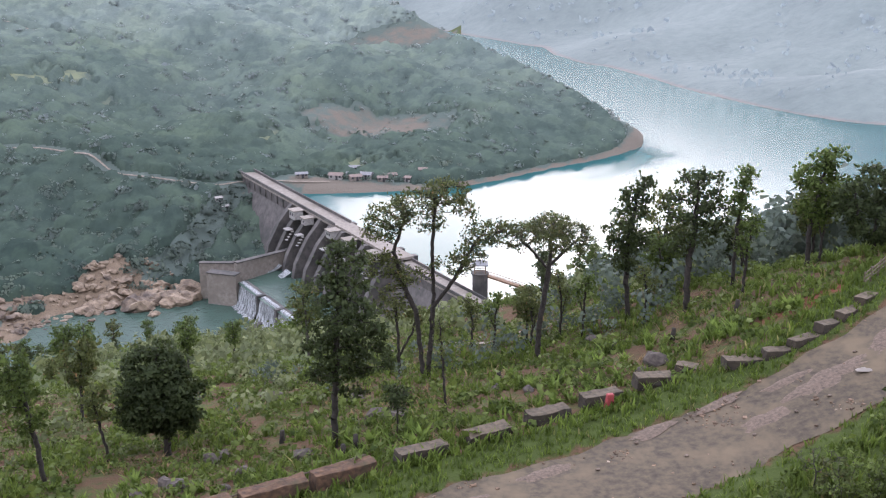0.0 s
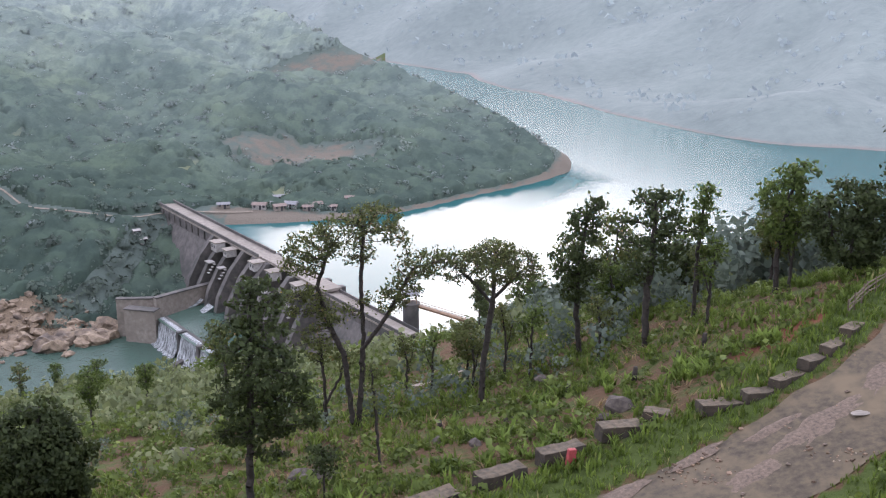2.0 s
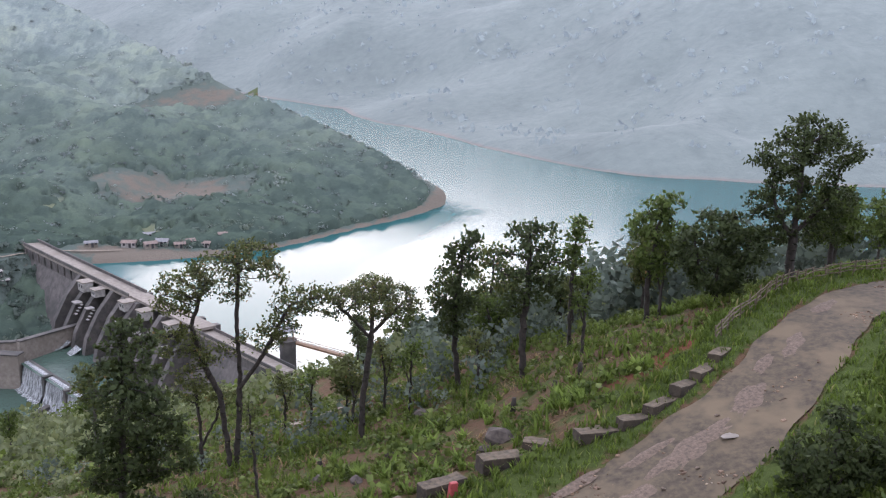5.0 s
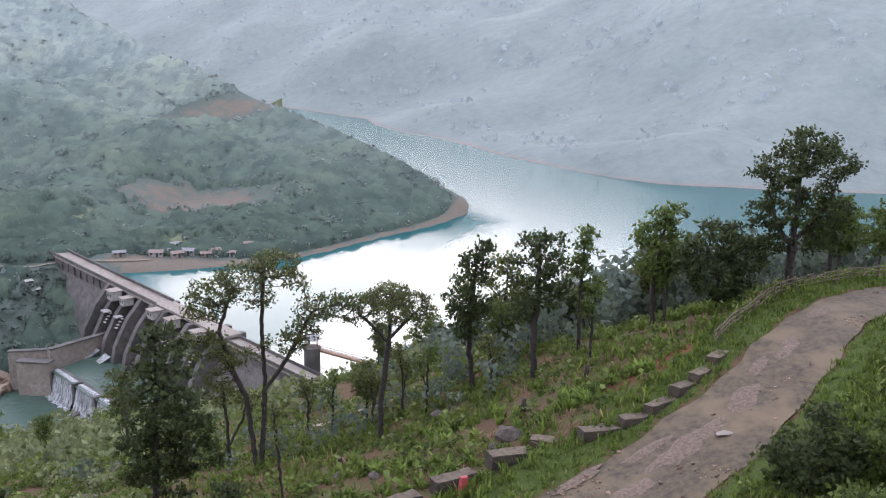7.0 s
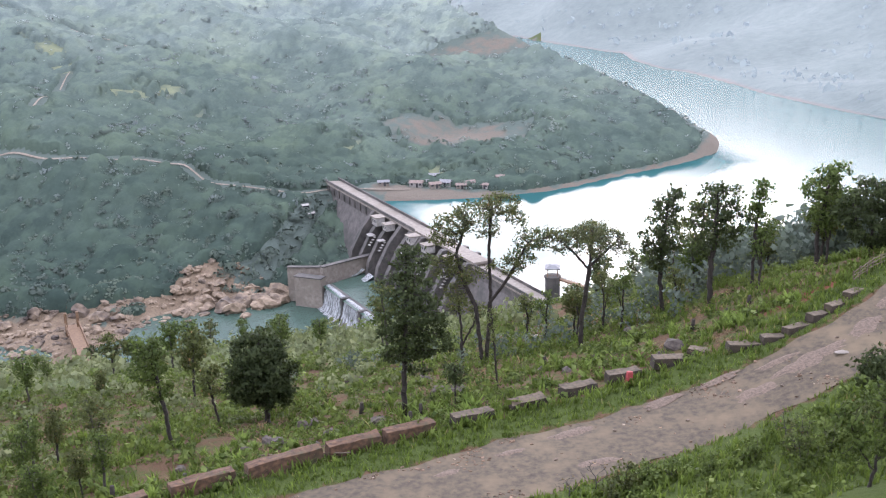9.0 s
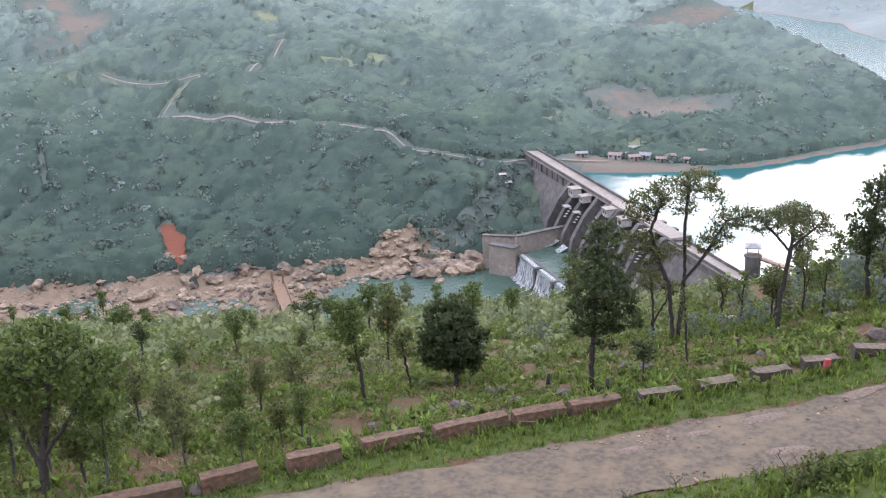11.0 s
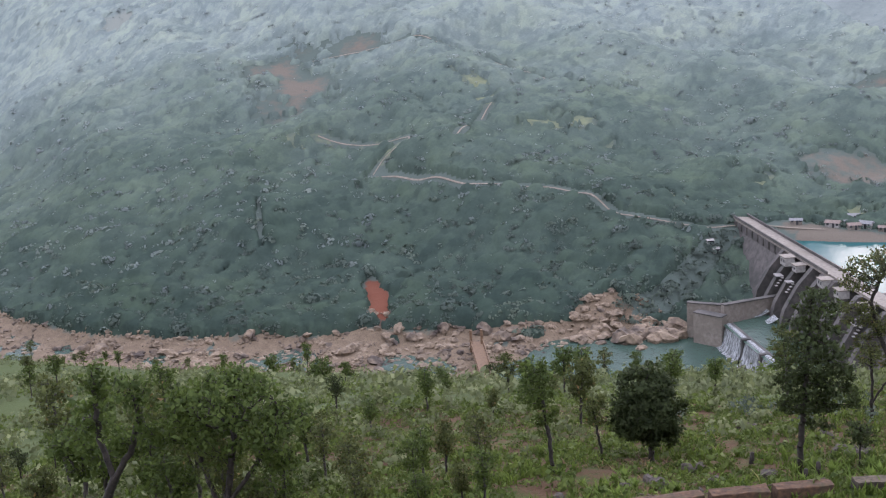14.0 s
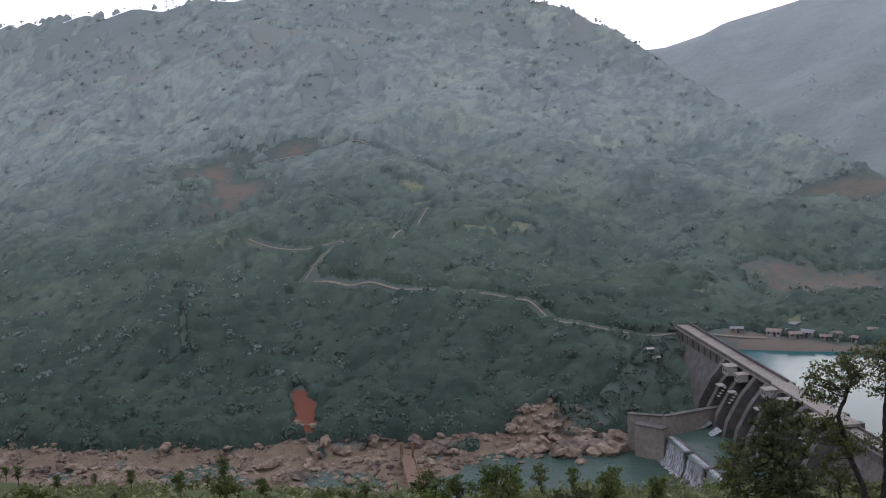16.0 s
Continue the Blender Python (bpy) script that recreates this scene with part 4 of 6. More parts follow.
def crowns(x, y, size):
    """Close crowns of a wood: the height of the nearest dome, and a random number for each crown."""
    best, tone = np.zeros(x.shape), np.zeros(x.shape)
    ix, iy = np.floor(x / size), np.floor(y / size)
    for ox in (-1, 0, 1):
        for oy in (-1, 0, 1):
            cx, cy = ix + ox, iy + oy
            h1, h2, h3 = (np.mod(np.sin(cx * a + cy * b) * 4375.85, 1.0) for a, b in ((12.99, 78.23), (39.35, 11.14), (73.16, 52.24)))
            d = np.hypot(x - (cx + 0.1 + 0.8 * h1) * size, y - (cy + 0.1 + 0.8 * h2) * size)
            wide = size * (0.5 + 0.45 * h3)
            h = size * (0.28 + 0.55 * h1 * h3 + 0.15 * h2) * np.sqrt(np.clip(1 - (d / wide) ** 2, 0, 1))
            tone = np.where(h > best, h2, tone)
            best = np.maximum(best, h)
    return best, tone


def wooded(x, y, c):
    """How closely the hill is wooded, 0 to 1."""
    on_hill = (c["hill"] >= c["z"] - 0.01) & (c["z"] > np.where(x < -70, -104.0, -83.0)) & (c["df"] > np.where(c["zf"] < -100, np.where(x < -130, 3, 11), 5)) & (c["sc"] <= 0)
    bare = np.maximum.reduce([hill_fields(x, y) * 0.9, bare_soil(x, y, on_hill) * 2.3, red_patches(x, y, on_hill) * 1.7])
    path = np.minimum.reduce([to_line(x, y, line_of([(*p, 0) for p in q]))[0] for q in TRACKS])
    open_land = np.clip(upland(x, y, c["z"]) - 0.25 + 0.4 * rough(x, y, 14, 35.0), 0, 0.8)
    bare = bare + np.where(bare > 0.1, 0.3 * rough(x, y, 6, 38.0) + 0.2 * rough(x, y, 2.4, 39.0), 0)
    return np.where(on_hill, 1.1 - bare - open_land + 0.25 * rough(x, y, 22, 34.0), 0) * np.clip((path - 2.0) / 3, 0, 1)


def hill_canopy():
    """The closed canopy of the wooded hill: crown beside crown."""
    az = np.radians(np.arange(-14, 62, 0.13))
    radii = 300 * 1.0034 ** np.arange(390)
    rr, aa = np.meshgrid(radii, az, indexing="ij")
    x, y = -np.sin(aa) * rr, -25 + np.cos(aa) * rr
    c = land(x, y)
    thick = wooded(x, y, c)
    h, tone = crowns(x, y, 5.0)
    h2, tone2 = crowns(x + 31, y + 17, 3.0)
    small = h2 > h
    h, tone = np.maximum(h, h2), np.where(small, tone2, tone)
    z = c["z"] + np.where(thick > 0.45, h + 0.25, -0.6)
    n, k = x.shape
    i = np.arange(n * k).reshape(n, k)
    quads = np.stack([i[:-1, :-1], i[:-1, 1:], i[1:, 1:], i[1:, :-1]], -1).reshape(-1, 4)[:, ::-1]
    quads = quads[(thick.ravel()[quads] > 0.45).any(1)]
    used, quads = np.unique(quads, return_inverse=True)
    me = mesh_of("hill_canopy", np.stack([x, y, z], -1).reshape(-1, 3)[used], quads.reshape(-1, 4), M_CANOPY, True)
    # painted haze grows with distance, height and towards the sun
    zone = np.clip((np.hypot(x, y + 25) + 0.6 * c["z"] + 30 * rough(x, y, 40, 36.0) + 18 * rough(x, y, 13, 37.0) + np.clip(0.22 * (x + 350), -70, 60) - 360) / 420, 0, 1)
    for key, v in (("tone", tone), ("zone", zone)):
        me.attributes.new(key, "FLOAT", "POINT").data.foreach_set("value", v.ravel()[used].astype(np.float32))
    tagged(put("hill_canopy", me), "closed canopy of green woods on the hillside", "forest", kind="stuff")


def woods():
    rng = np.random.default_rng(5)
    # hill across the river
    n = 70000
    u = rng.random(n)
    az, r = np.radians(rng.uniform(-14, 62, n)), 300 + 820 * u
    x, y = -np.sin(az) * r, -25 + np.cos(az) * r
    c = land(x, y)
    on_hill = (c["hill"] >= c["z"] - 0.01) & (c["z"] > np.where(x < -70, -104.0, -83.0)) & (c["df"] > np.where(c["zf"] < -100, np.where(x < -130, 3, 11), 5)) & ((c["sc"] <= 0) | (c["dc"] < 14))
    bare = np.maximum.reduce([hill_fields(x, y), bare_soil(x, y, on_hill) * 1.3, red_patches(x, y, on_hill) * 1.6])
    thick = np.clip(0.75 + 0.25 * (c["z"] < -55) + 0.45 * rough(x, y, 45, 31.0), 0.2, 1) * np.clip(1.1 - 0.8 * bare, 0.02, 1) * (1 - np.clip(2 * np.maximum(bare_soil(x, y, on_hill), red_patches(x, y, on_hill)) - 0.6, 0, 0.95))
    thick *= 1 - 0.5 * upland(x, y, c["z"]) * (c["dc"] > 9)
    path = np.minimum.reduce([to_line(x, y, line_of([(*p, 0) for p in q]))[0] for q in TRACKS])
    along, out = (x + 85) * 0.511 - (y - 391) * 0.860, -(x + 85) * 0.860 - (y - 391) * 0.511
    beside = (along > -8) & (along < 76) & (out > np.where(along < 54, 2.6, 26)) & (out < 62) & (c["z"] > -103.5)
    keep = (on_hill | beside) & ((rng.random(n) < thick) | beside) & (path > 3.2) & ~((x > -84) & (y < 392) & (x < -60) & ~beside)
    x, y, z, bare = x[keep], y[keep], c["z"][keep], bare[keep]
    rad = rng.gamma(5, 0.31, len(x)).clip(0.7, 3.6) * np.where(bare > 0.4, 0.55, 1.0)
    # distance and height choose how much painted haze a crown gets
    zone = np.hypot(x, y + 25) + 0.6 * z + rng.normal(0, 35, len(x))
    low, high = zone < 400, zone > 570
    for name, sel, each, leaf, mat in (("river_forest", low, 20, 0.27, M_FOREST), ("hill_forest", ~low & ~high & (rng.random(len(x)) < 0.45), 14, 0.32, M_HAZED_WOOD), ("ridge_forest", high & (rng.random(len(x)) < 0.3), 9, 0.36, M_HAZIER_WOOD)):
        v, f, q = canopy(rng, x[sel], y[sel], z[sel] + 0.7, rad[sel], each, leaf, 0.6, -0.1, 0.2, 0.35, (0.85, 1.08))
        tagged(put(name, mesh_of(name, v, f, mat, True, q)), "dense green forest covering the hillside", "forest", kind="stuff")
    # mountain across the lake
    n = 3000
    az, r = np.radians(rng.uniform(-48, 6, n)), 480 + 1250 * rng.random(n) ** 0.8
    x, y = -np.sin(az) * r, -25 + np.cos(az) * r
    c = land(x, y)
    keep = (c["far"] >= c["z"] - 0.01) & (c["z"] > -81) & (c["ds"] > 8) & (rng.random(n) < np.clip(0.6 + 0.4 * (c["ds"] < 60) + 0.7 * rough(x, y, 80, 33.0), 0.08, 1))
    x, y, z = x[keep], y[keep], c["z"][keep]
    v, f, q = canopy(rng, x, y, z, rng.gamma(5, 0.6, len(x)).clip(1.6, 7), 4, 0.6)
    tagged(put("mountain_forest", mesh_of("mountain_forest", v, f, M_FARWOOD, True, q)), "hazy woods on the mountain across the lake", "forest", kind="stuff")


TRACKS = [
    [(-264, 399), (-240, 396), (-222, 392), (-203, 389), (-185, 396), (-167, 399), (-148, 390), (-132, 379), (-112, 379), (-97, 381), (-86, 386), (-77, 388), (-66, 388), (-52, 390)],
    [(-230, 426), (-234, 458), (-240, 491)],
    [(-239, 544), (-222, 546), (-205, 538), (-188, 541)],
    [(-264, 399), (-266, 420), (-254, 432), (-280, 432), (-310, 424)],
    [(-420, 540), (-350, 580), (-300, 580), (-239, 546)],
]
hill_canopy()
woods()
for q in TRACKS:
    ribbon("track", line_of([(*p, 0) for p in q]), 0.38 if q is TRACKS[0] else 0.36, 0.3, M_TRACK, "pale dirt track across the hillside", "track", 3.0)

# ---------------------------------------------------------------- the dam
DAM_A, DAM_B = Vector((-85, 391, 0)), Vector((6.5, 237, 0))
DAM_U = (DAM_B - DAM_A).normalized()
DAM_N = Vector((DAM_U.y, -DAM_U.x, 0))          # downstream
DAM_TURN = math.degrees(math.atan2(DAM_U.y, DAM_U.x))


def dam_at(s, out=0.0, z=0.0):
    p = DAM_A + DAM_U * s + DAM_N * out
    return Vector((p.x, p.y, z))


def section(name, parent, s0, s1, outline, material, label=""):
    """A length of dam; outline of (downstream, height)."""
    bm = bmesh.new()
    add_prism(bm, [(-o, h) for o, h in outline], dam_at(s0), dam_at(s1))
    return part(name, bm, material, parent, label)


def dam():
    ob = empty("dam", Matrix.Identity(4), "long grey concrete dam with spillway piers", "dam")
    section("abutment_wall", ob, -4, 54, [(-3.2, -118), (-3.2, -78.4), (3.2, -78.4), (3.2, -82), (17, -112), (17, -118)], M_CONCRETE)
    deck = section("deck", ob, -6, 92, [(-3.0, -78.4), (-3.0, -77.6), (3.4, -77.6), (3.4, -78.4)], M_CONCRETE_PALE, "pale concrete roadway")
    for o in (-2.8, 3.2):
        section("parapet", ob, -6, 92, [(o - 0.2, -77.6), (o - 0.2, -76.6), (o + 0.2, -76.6), (o + 0.2, -77.6)], M_CONCRETE)
    for k in range(8):          # shallow ribs under the roadway
        bm = bmesh.new()
        p = dam_at(4 + 6 * k)
        add_prism(bm, [(-3.1, -78.5), (-3.7, -78.5), (-3.7, -81.0), (-3.1, -82)], p, p + DAM_U * 0.8)
        part("rib", bm, M_CONCRETE, ob)
    # overflow part with its piers
    section("spillway_crest", ob, 54, 134, [(-4, -118), (-4, -89), (0, -88), (4, -90), (11, -99), (15, -101), (15, -118)], M_CONCRETE)
    for k in range(10):
        bm = bmesh.new()
        p = dam_at(54.2 + 8.6 * k)
        add_prism(bm, [(5.5, -110), (5.5, -78.2), (-4, -78.2), (-9, -84), (-13.5, -92), (-15.5, -101), (-15.5, -110)], p, p + DAM_U * 2.3)
        part("pier", bm, M_CONCRETE, ob)
    for k in range(9):
        bm = bmesh.new()
        p = dam_at(56.6 + 8.6 * k)
        add_prism(bm, [(0.2, -89), (0.2, -81.5), (-0.4, -81.5), (-1.2, -85), (-0.4, -89)], p, p + DAM_U * 6.1)
        part("gate", bm, M_STEEL, ob, "rust-brown steel gate")
    section("gate_bridge", ob, 92.1, 136, [(-3, -78.2), (-3, -77.4), (2.6, -77.4), (2.6, -78.2)], M_CONCRETE_PALE)
    for s, o, w, h in ((66.5, 6.4, 4.6, 3.0), (75.5, 6.0, 3.4, 2.3), (95.5, 5.4, 4.0, 2.6), (108, 5.4, 4.0, 2.6), (124, 4.8, 4.0, 2.4)):
        gate_house(ob, s, o, w, h)
    # closed part on our side
    section("closing_wall", ob, 134, 177, [(-2.2, -118), (-2.2, -79.4), (2.2, -79.4), (2.2, -82), (14, -106), (14, -118)], M_CONCRETE)
    section("walkway", ob, 134, 178, [(-2.5, -79.4), (-2.5, -78.8), (2.5, -78.8), (2.5, -79.4)], M_CONCRETE_PALE)
    for o in (-2.3, 2.3):
        section("parapet", ob, 136, 178, [(o - 0.15, -78.8), (o - 0.15, -77.9), (o + 0.15, -77.9), (o + 0.15, -78.8)], M_CONCRETE)


def gate_house(parent, s, out, width, tall):
    bm = bmesh.new()
    p = dam_at(s, out, -80.6)
    add_box(bm, p.x, p.y, p.z, width, 3.4, tall, DAM_TURN, 0.06)
    house = part("gate_house", bm, M_WHITE, parent, "small whitewashed gate house")
    bm = bmesh.new()
    add_box(bm, p.x, p.y, p.z + tall, width + 0.7, 4.2, 0.3, DAM_TURN, 0.05)
    part("roof_slab", bm, M_CONCRETE_PALE, house)
    for k in (-1, 1):
        bm = bmesh.new()
        q = dam_at(s + k * width * 0.22, out + 1.72, -80.6 + tall * 0.4)
        add_box(bm, q.x, q.y, q.z, width * 0.22, 0.08, tall * 0.34, DAM_TURN)
        part("window", bm, M_DARK, house, "dark window opening")
    # landing and steps below
    bm = bmesh.new()
    q = dam_at(s, out + 3.2, -84.2)
    add_box(bm, q.x, q.y, q.z, width * 0.8, 2.4, 0.35, DAM_TURN)
    for k in range(4):
        q = dam_at(s + width * 0.45, out + 2.6 + 0.7 * k, -84.6 - 0.9 * k)
        add_box(bm, q.x, q.y, q.z, 1.2, 0.8, 0.25, DAM_TURN)
    part("landing", bm, M_WHITE, house)


def basin():
    ob = empty("stilling_basin", Matrix.Identity(4), "concrete stilling basin with an overflowing end weir", "weir")
    w1, w2 = Vector((-72.6, 310, 0)), Vector((-45.6, 268, 0))
    bm = bmesh.new()
    add_prism(bm, [(2.0, -112), (2.0, -97.0), (0, -96.8), (-0.4, -97.2), (-2.2, -112)], w1, w2)
    part("end_weir", bm, M_CONCRETE, ob)
    u = (w2 - w1).normalized()
    nn = Vector((u.y, -u.x, 0))
    run = (w2 - w1).length
    rng = random.Random(3)
    for a, b in ((0.6, 17.0), (19.0, 32.0), (33.0, run - 2)):
        bm = bmesh.new()
        cols = int((b - a) / 0.45)
        prev = None
        for i in range(cols + 1):
            s = a + (b - a) * i / cols
            off = rng.uniform(-0.25, 0.25)
            foot = rng.uniform(-0.5, 0.6)
            ring = []
            for h, o in ((-96.72, -0.6), (-96.7, 0.5), (-97.4, 1.1), (-99.5, 1.6), (-102.5, 2.3), (-104.5, 3.2), (-105.0 + 0.1, 4.4 + foot)):
                p = w1 + u * s + nn * (o + off * (0.3 if h > -98 else 1))
                ring.append(bm.verts.new((p.x, p.y, h)))
            if prev:
                for q in range(len(ring) - 1):
                    bm.faces.new((prev[q], prev[q + 1], ring[q + 1], ring[q]))
            prev = ring
        part("waterfall", bm, M_FOAM, ob, "white sheet of falling water")
    for a in (17.2, 32.2):
        bm = bmesh.new()
        p = w1 + u * (a + 0.7) + nn * 0.6
        add_box(bm, p.x, p.y, -106, 1.5, 3.0, 9.6, math.degrees(math.atan2(u.y, u.x)), 0.08)
        part("buttress", bm, M_CONCRETE, ob)
    for name, a, b, top, thick in (("training_wall", (-75, 313), (-56, 332), -91.5, 1.6), ("retaining_wall", (-84, 312), (-73.5, 308.5), -94.2, 3.2), ("retaining_wall", (-88, 316), (-76, 316), -92.4, 1.4)):
        bm = bmesh.new()
        add_prism(bm, [(thick / 2, -112), (thick / 2, top), (-thick / 2, top), (-thick / 2, -112)], (*a, 0), (*b, 0))
        part(name, bm, M_CONCRETE_PALE, ob)
        bm = bmesh.new()
        add_prism(bm, [(thick / 2 + 0.3, top), (thick / 2 + 0.3, top + 0.4), (-thick / 2 - 0.3, top + 0.4), (-thick / 2 - 0.3, top)], (*a, 0), (*b, 0))
        part("coping", bm, M_CONCRETE, ob)
    for k in range(3):          # jets below the gates
        c = dam_at(60.5 + 8.6 * k, 17.5, -97.3)
        bm = bmesh.new()
        rows = []
        for i in range(6):
            w = 2.4 - 0.15 * i
            rows.append([bm.verts.new(c + DAM_N * (i * 1.0 - 3) + DAM_U * w * j + Vector((0, 0, 1.9 * (1 - i / 5) ** 2 + rng.uniform(0, 0.15)))) for j in (-1, -0.4, 0.3, 1)])
        for i in range(5):
            for j in range(3):
                bm.faces.new((rows[i][j], rows[i][j + 1], rows[i + 1][j + 1], rows[i + 1][j]))
        bmesh.ops.recalc_face_normals(bm, faces=bm.faces)
        part("water_jet", bm, M_FOAM, ob, "white water spilling from a gate")


dam()
basin()
sheet("basin_water", [(-73.8, 308.5), (-46.5, 266), (-22, 274), (-52, 336)], -97.05, M_RIVER, "still green water held in the basin", "water")


def tower():
    ob = empty("intake_tower", pose(6.4, 252.5, 0), "round grey concrete intake tower in the water", "tower")
    bm = bmesh.new()
    for z0, z1, r in ((-100, -75.4, 2.15), (-75.4, -75.0, 2.5)):
        add_tube(bm, (0, 0, z0), (0, 0, z1), r, r, 24)
    part("shaft", bm, M_CONCRETE, ob)
    for x in (-1.5, 1.5):
        for y in (-1.5, 1.5):
            bm = bmesh.new()
            add_tube(bm, (x, y, -75.0), (x, y, -72.6), 0.13, 0.13, 6)
            part("post", bm, M_STEEL, ob)
    bm = bmesh.new()
    add_box(bm, 0, 0, -72.6, 4.4, 4.4, 0.25)
    add_box(bm, 0, 0, -72.35, 4.4, 4.4, 0.9, 0, 0, 0.25)
    part("roof", bm, M_GREYROOF, ob)
    for z in (-74.4, -74.0):
        bm = bmesh.new()
        for a, b in (((-1.5, -1.5), (1.5, -1.5)), ((1.5, -1.5), (1.5, 1.5)), ((1.5, 1.5), (-1.5, 1.5)), ((-1.5, 1.5), (-1.5, -1.5))):
            add_tube(bm, (*a, z), (*b, z), 0.06, 0.06, 5)
        part("railing", bm, M_STEEL, ob)
    bm = bmesh.new()
    add_prism(bm, [(0.8, -76.2), (0.8, -75.7), (-0.8, -75.7), (-0.8, -76.2)], (1.8, 0, 0), (17, -7, -3))
    for o in (-0.8, 0.8):
        add_tube(bm, (1.8, o, -74.9), (17, -7 + o, -77.9), 0.07, 0.07, 5)
    part("footbridge", bm, M_STEEL, ob, "narrow steel footbridge to the shore")


tower()


def river_bridge():
    a, b = Vector((-154, 280, -101.2)), Vector((-130, 239.5, -101.2))
    u = (b - a).normalized()
    n = Vector((-u.y, u.x, 0))
    run = (b - a).length
    ob = empty("bridge", Matrix.Identity(4), "rusty steel truss bridge over the rocky river", "bridge")
    bm = bmesh.new()
    add_prism(bm, [(2.0, -0.5), (2.0, 0), (-2.0, 0), (-2.0, -0.5)], a, b)
    part("deck", bm, M_STEEL, ob, "rust-brown plank deck")
    for k in (-1, 1):
        bm = bmesh.new()
        top = Vector((0, 0, 1.8))
        add_tube(bm, a + n * 2.1 * k, b + n * 2.1 * k, 0.16, 0.16, 5)
        add_tube(bm, a + n * 2.1 * k + top, b + n * 2.1 * k + top, 0.16, 0.16, 5)
        steps = 16
        for i in range(steps + 1):
            p = a + u * run * i / steps + n * 2.1 * k
            add_tube(bm, p, p + top, 0.1, 0.1, 5)
            if i < steps:
                add_tube(bm, p, p + u * run / steps + top, 0.08, 0.08, 5)
        part("truss", bm, M_STEEL, ob)
    for f in (0.06, 0.94):
        for k in (-1, 1):
            bm = bmesh.new()
            p = a + u * run * f + n * 1.9 * k
            add_box(bm, p.x, p.y, -104 if f < 0.5 else -103, 0.9, 0.9, 8 if f < 0.5 else 7, 30, 0.05)
            part("pylon", bm, M_STEEL, ob)
    for f in (0.3, 0.7):
        bm = bmesh.new()
        p = a + u * run * f
        add_box(bm, p.x, p.y, -112, 3.6, 1.4, 10.4, math.degrees(math.atan2(u.y, u.x)) + 90, 0.1, 0.85)
        part("pier", bm, M_CONCRETE, ob)


river_bridge()


def shed(name, x, y, w, d, h, turn, wall, roof, label):
    z = ground_z(x, y)
    ob = empty(name, pose(x, y, z - 0.2, 0, 0, turn), label, "house", "houses by the dam")
    bm = bmesh.new()
    add_box(bm, 0, 0, 0, w, d, h)
    part("wall", bm, wall, ob)
    bm = bmesh.new()
    a = [bm.verts.new((px * (w / 2 + 0.3), py * (d / 2 + 0.35), h)) for px, py in ((-1, -1), (1, -1), (1, 1), (-1, 1))]
    r = [bm.verts.new((px * (w / 2 + 0.3), 0, h + d * 0.28)) for px in (-1, 1)]
    for f in ((a[0], a[1], r[1], r[0]), (a[2], a[3], r[0], r[1]), (a[1], a[2], r[1]), (a[3], a[0], r[0]), (a[3], a[2], a[1], a[0])):
        bm.faces.new(f)
    part("roof", bm, roof, ob)
    bm = bmesh.new()
    add_box(bm, 0.1 * w, -d / 2 - 0.02, 0, 0.9, 0.08, 1.9)
    part("door", bm, M_DARK, ob)
    for k in (-0.3, 0.36):
        bm = bmesh.new()
        add_box(bm, k * w, -d / 2 - 0.02, 1.0, 0.9, 0.08, 0.9)
        part("window", bm, M_DARK, ob)


for k, (x, y, w, d, h, a) in enumerate([(-60, 405, 7, 4, 2.4, 10), (-46, 407, 8, 5, 2.8, -8), (-38, 403, 7, 4.5, 2.6, 20), (-34, 409, 8, 5, 2.8, -15), (-27, 405, 6, 4, 2.4, 5), (-24, 411, 7, 4.5, 2.6, 25), (-40, 413, 6, 4, 2.4, 0), (-17, 408, 5, 4, 2.3, -20), (-10, 424, 8, 4, 2.4, 12), (-40, 436, 7, 4, 2.4, 8)]):
    roof = (M_GREYROOF, M_TIN, M_TIN)[k % 3]
    shed("house", x - 4, 393.5 + (y - 403) * 0.5, w * 0.68, d * 0.68, h * 0.72, a, M_WHITE if k % 2 else M_CONCRETE_PALE, roof, "low house with a %s roof beside the dam" % ("grey tin" if roof is M_GREYROOF else "rusty red"))
for x, y, z in ((-93, 371, 0), (-90, 368, 0)):
    shed("hut", x, y, 2.4, 2.0, 2.0, 30, M_WHITE, M_WHITE, "small white hut below the roadway")


def mast(x, y, tall):
    z = ground_z(x, y)
    ob = empty("radio_mast", pose(x, y, z), "thin lattice radio mast on the ridge", "mast")
    for k in range(3):
        bm = bmesh.new()
        a = 2.094 * k
        add_tube(bm, (1.1 * math.cos(a), 1.1 * math.sin(a), -1), (0.25 * math.cos(a), 0.25 * math.sin(a), tall), 0.14, 0.1, 5)
        part("leg", bm, M_STEEL, ob)
    bm = bmesh.new()
    for i in range(12):
        z0, z1 = tall * i / 12, tall * (i + 1) / 12
        for k in range(3):
            r0, r1 = 1.1 - 0.85 * i / 12, 1.1 - 0.85 * (i + 1) / 12
            a, b = 2.094 * k, 2.094 * (k + 1)
            add_tube(bm, (r0 * math.cos(a), r0 * math.sin(a), z0), (r1 * math.cos(b), r1 * math.sin(b), z1), 0.06, 0.06, 4)
    part("bracing", bm, M_STEEL, ob)


mast(-618, 778, 30)
mast(-624, 776, 24)

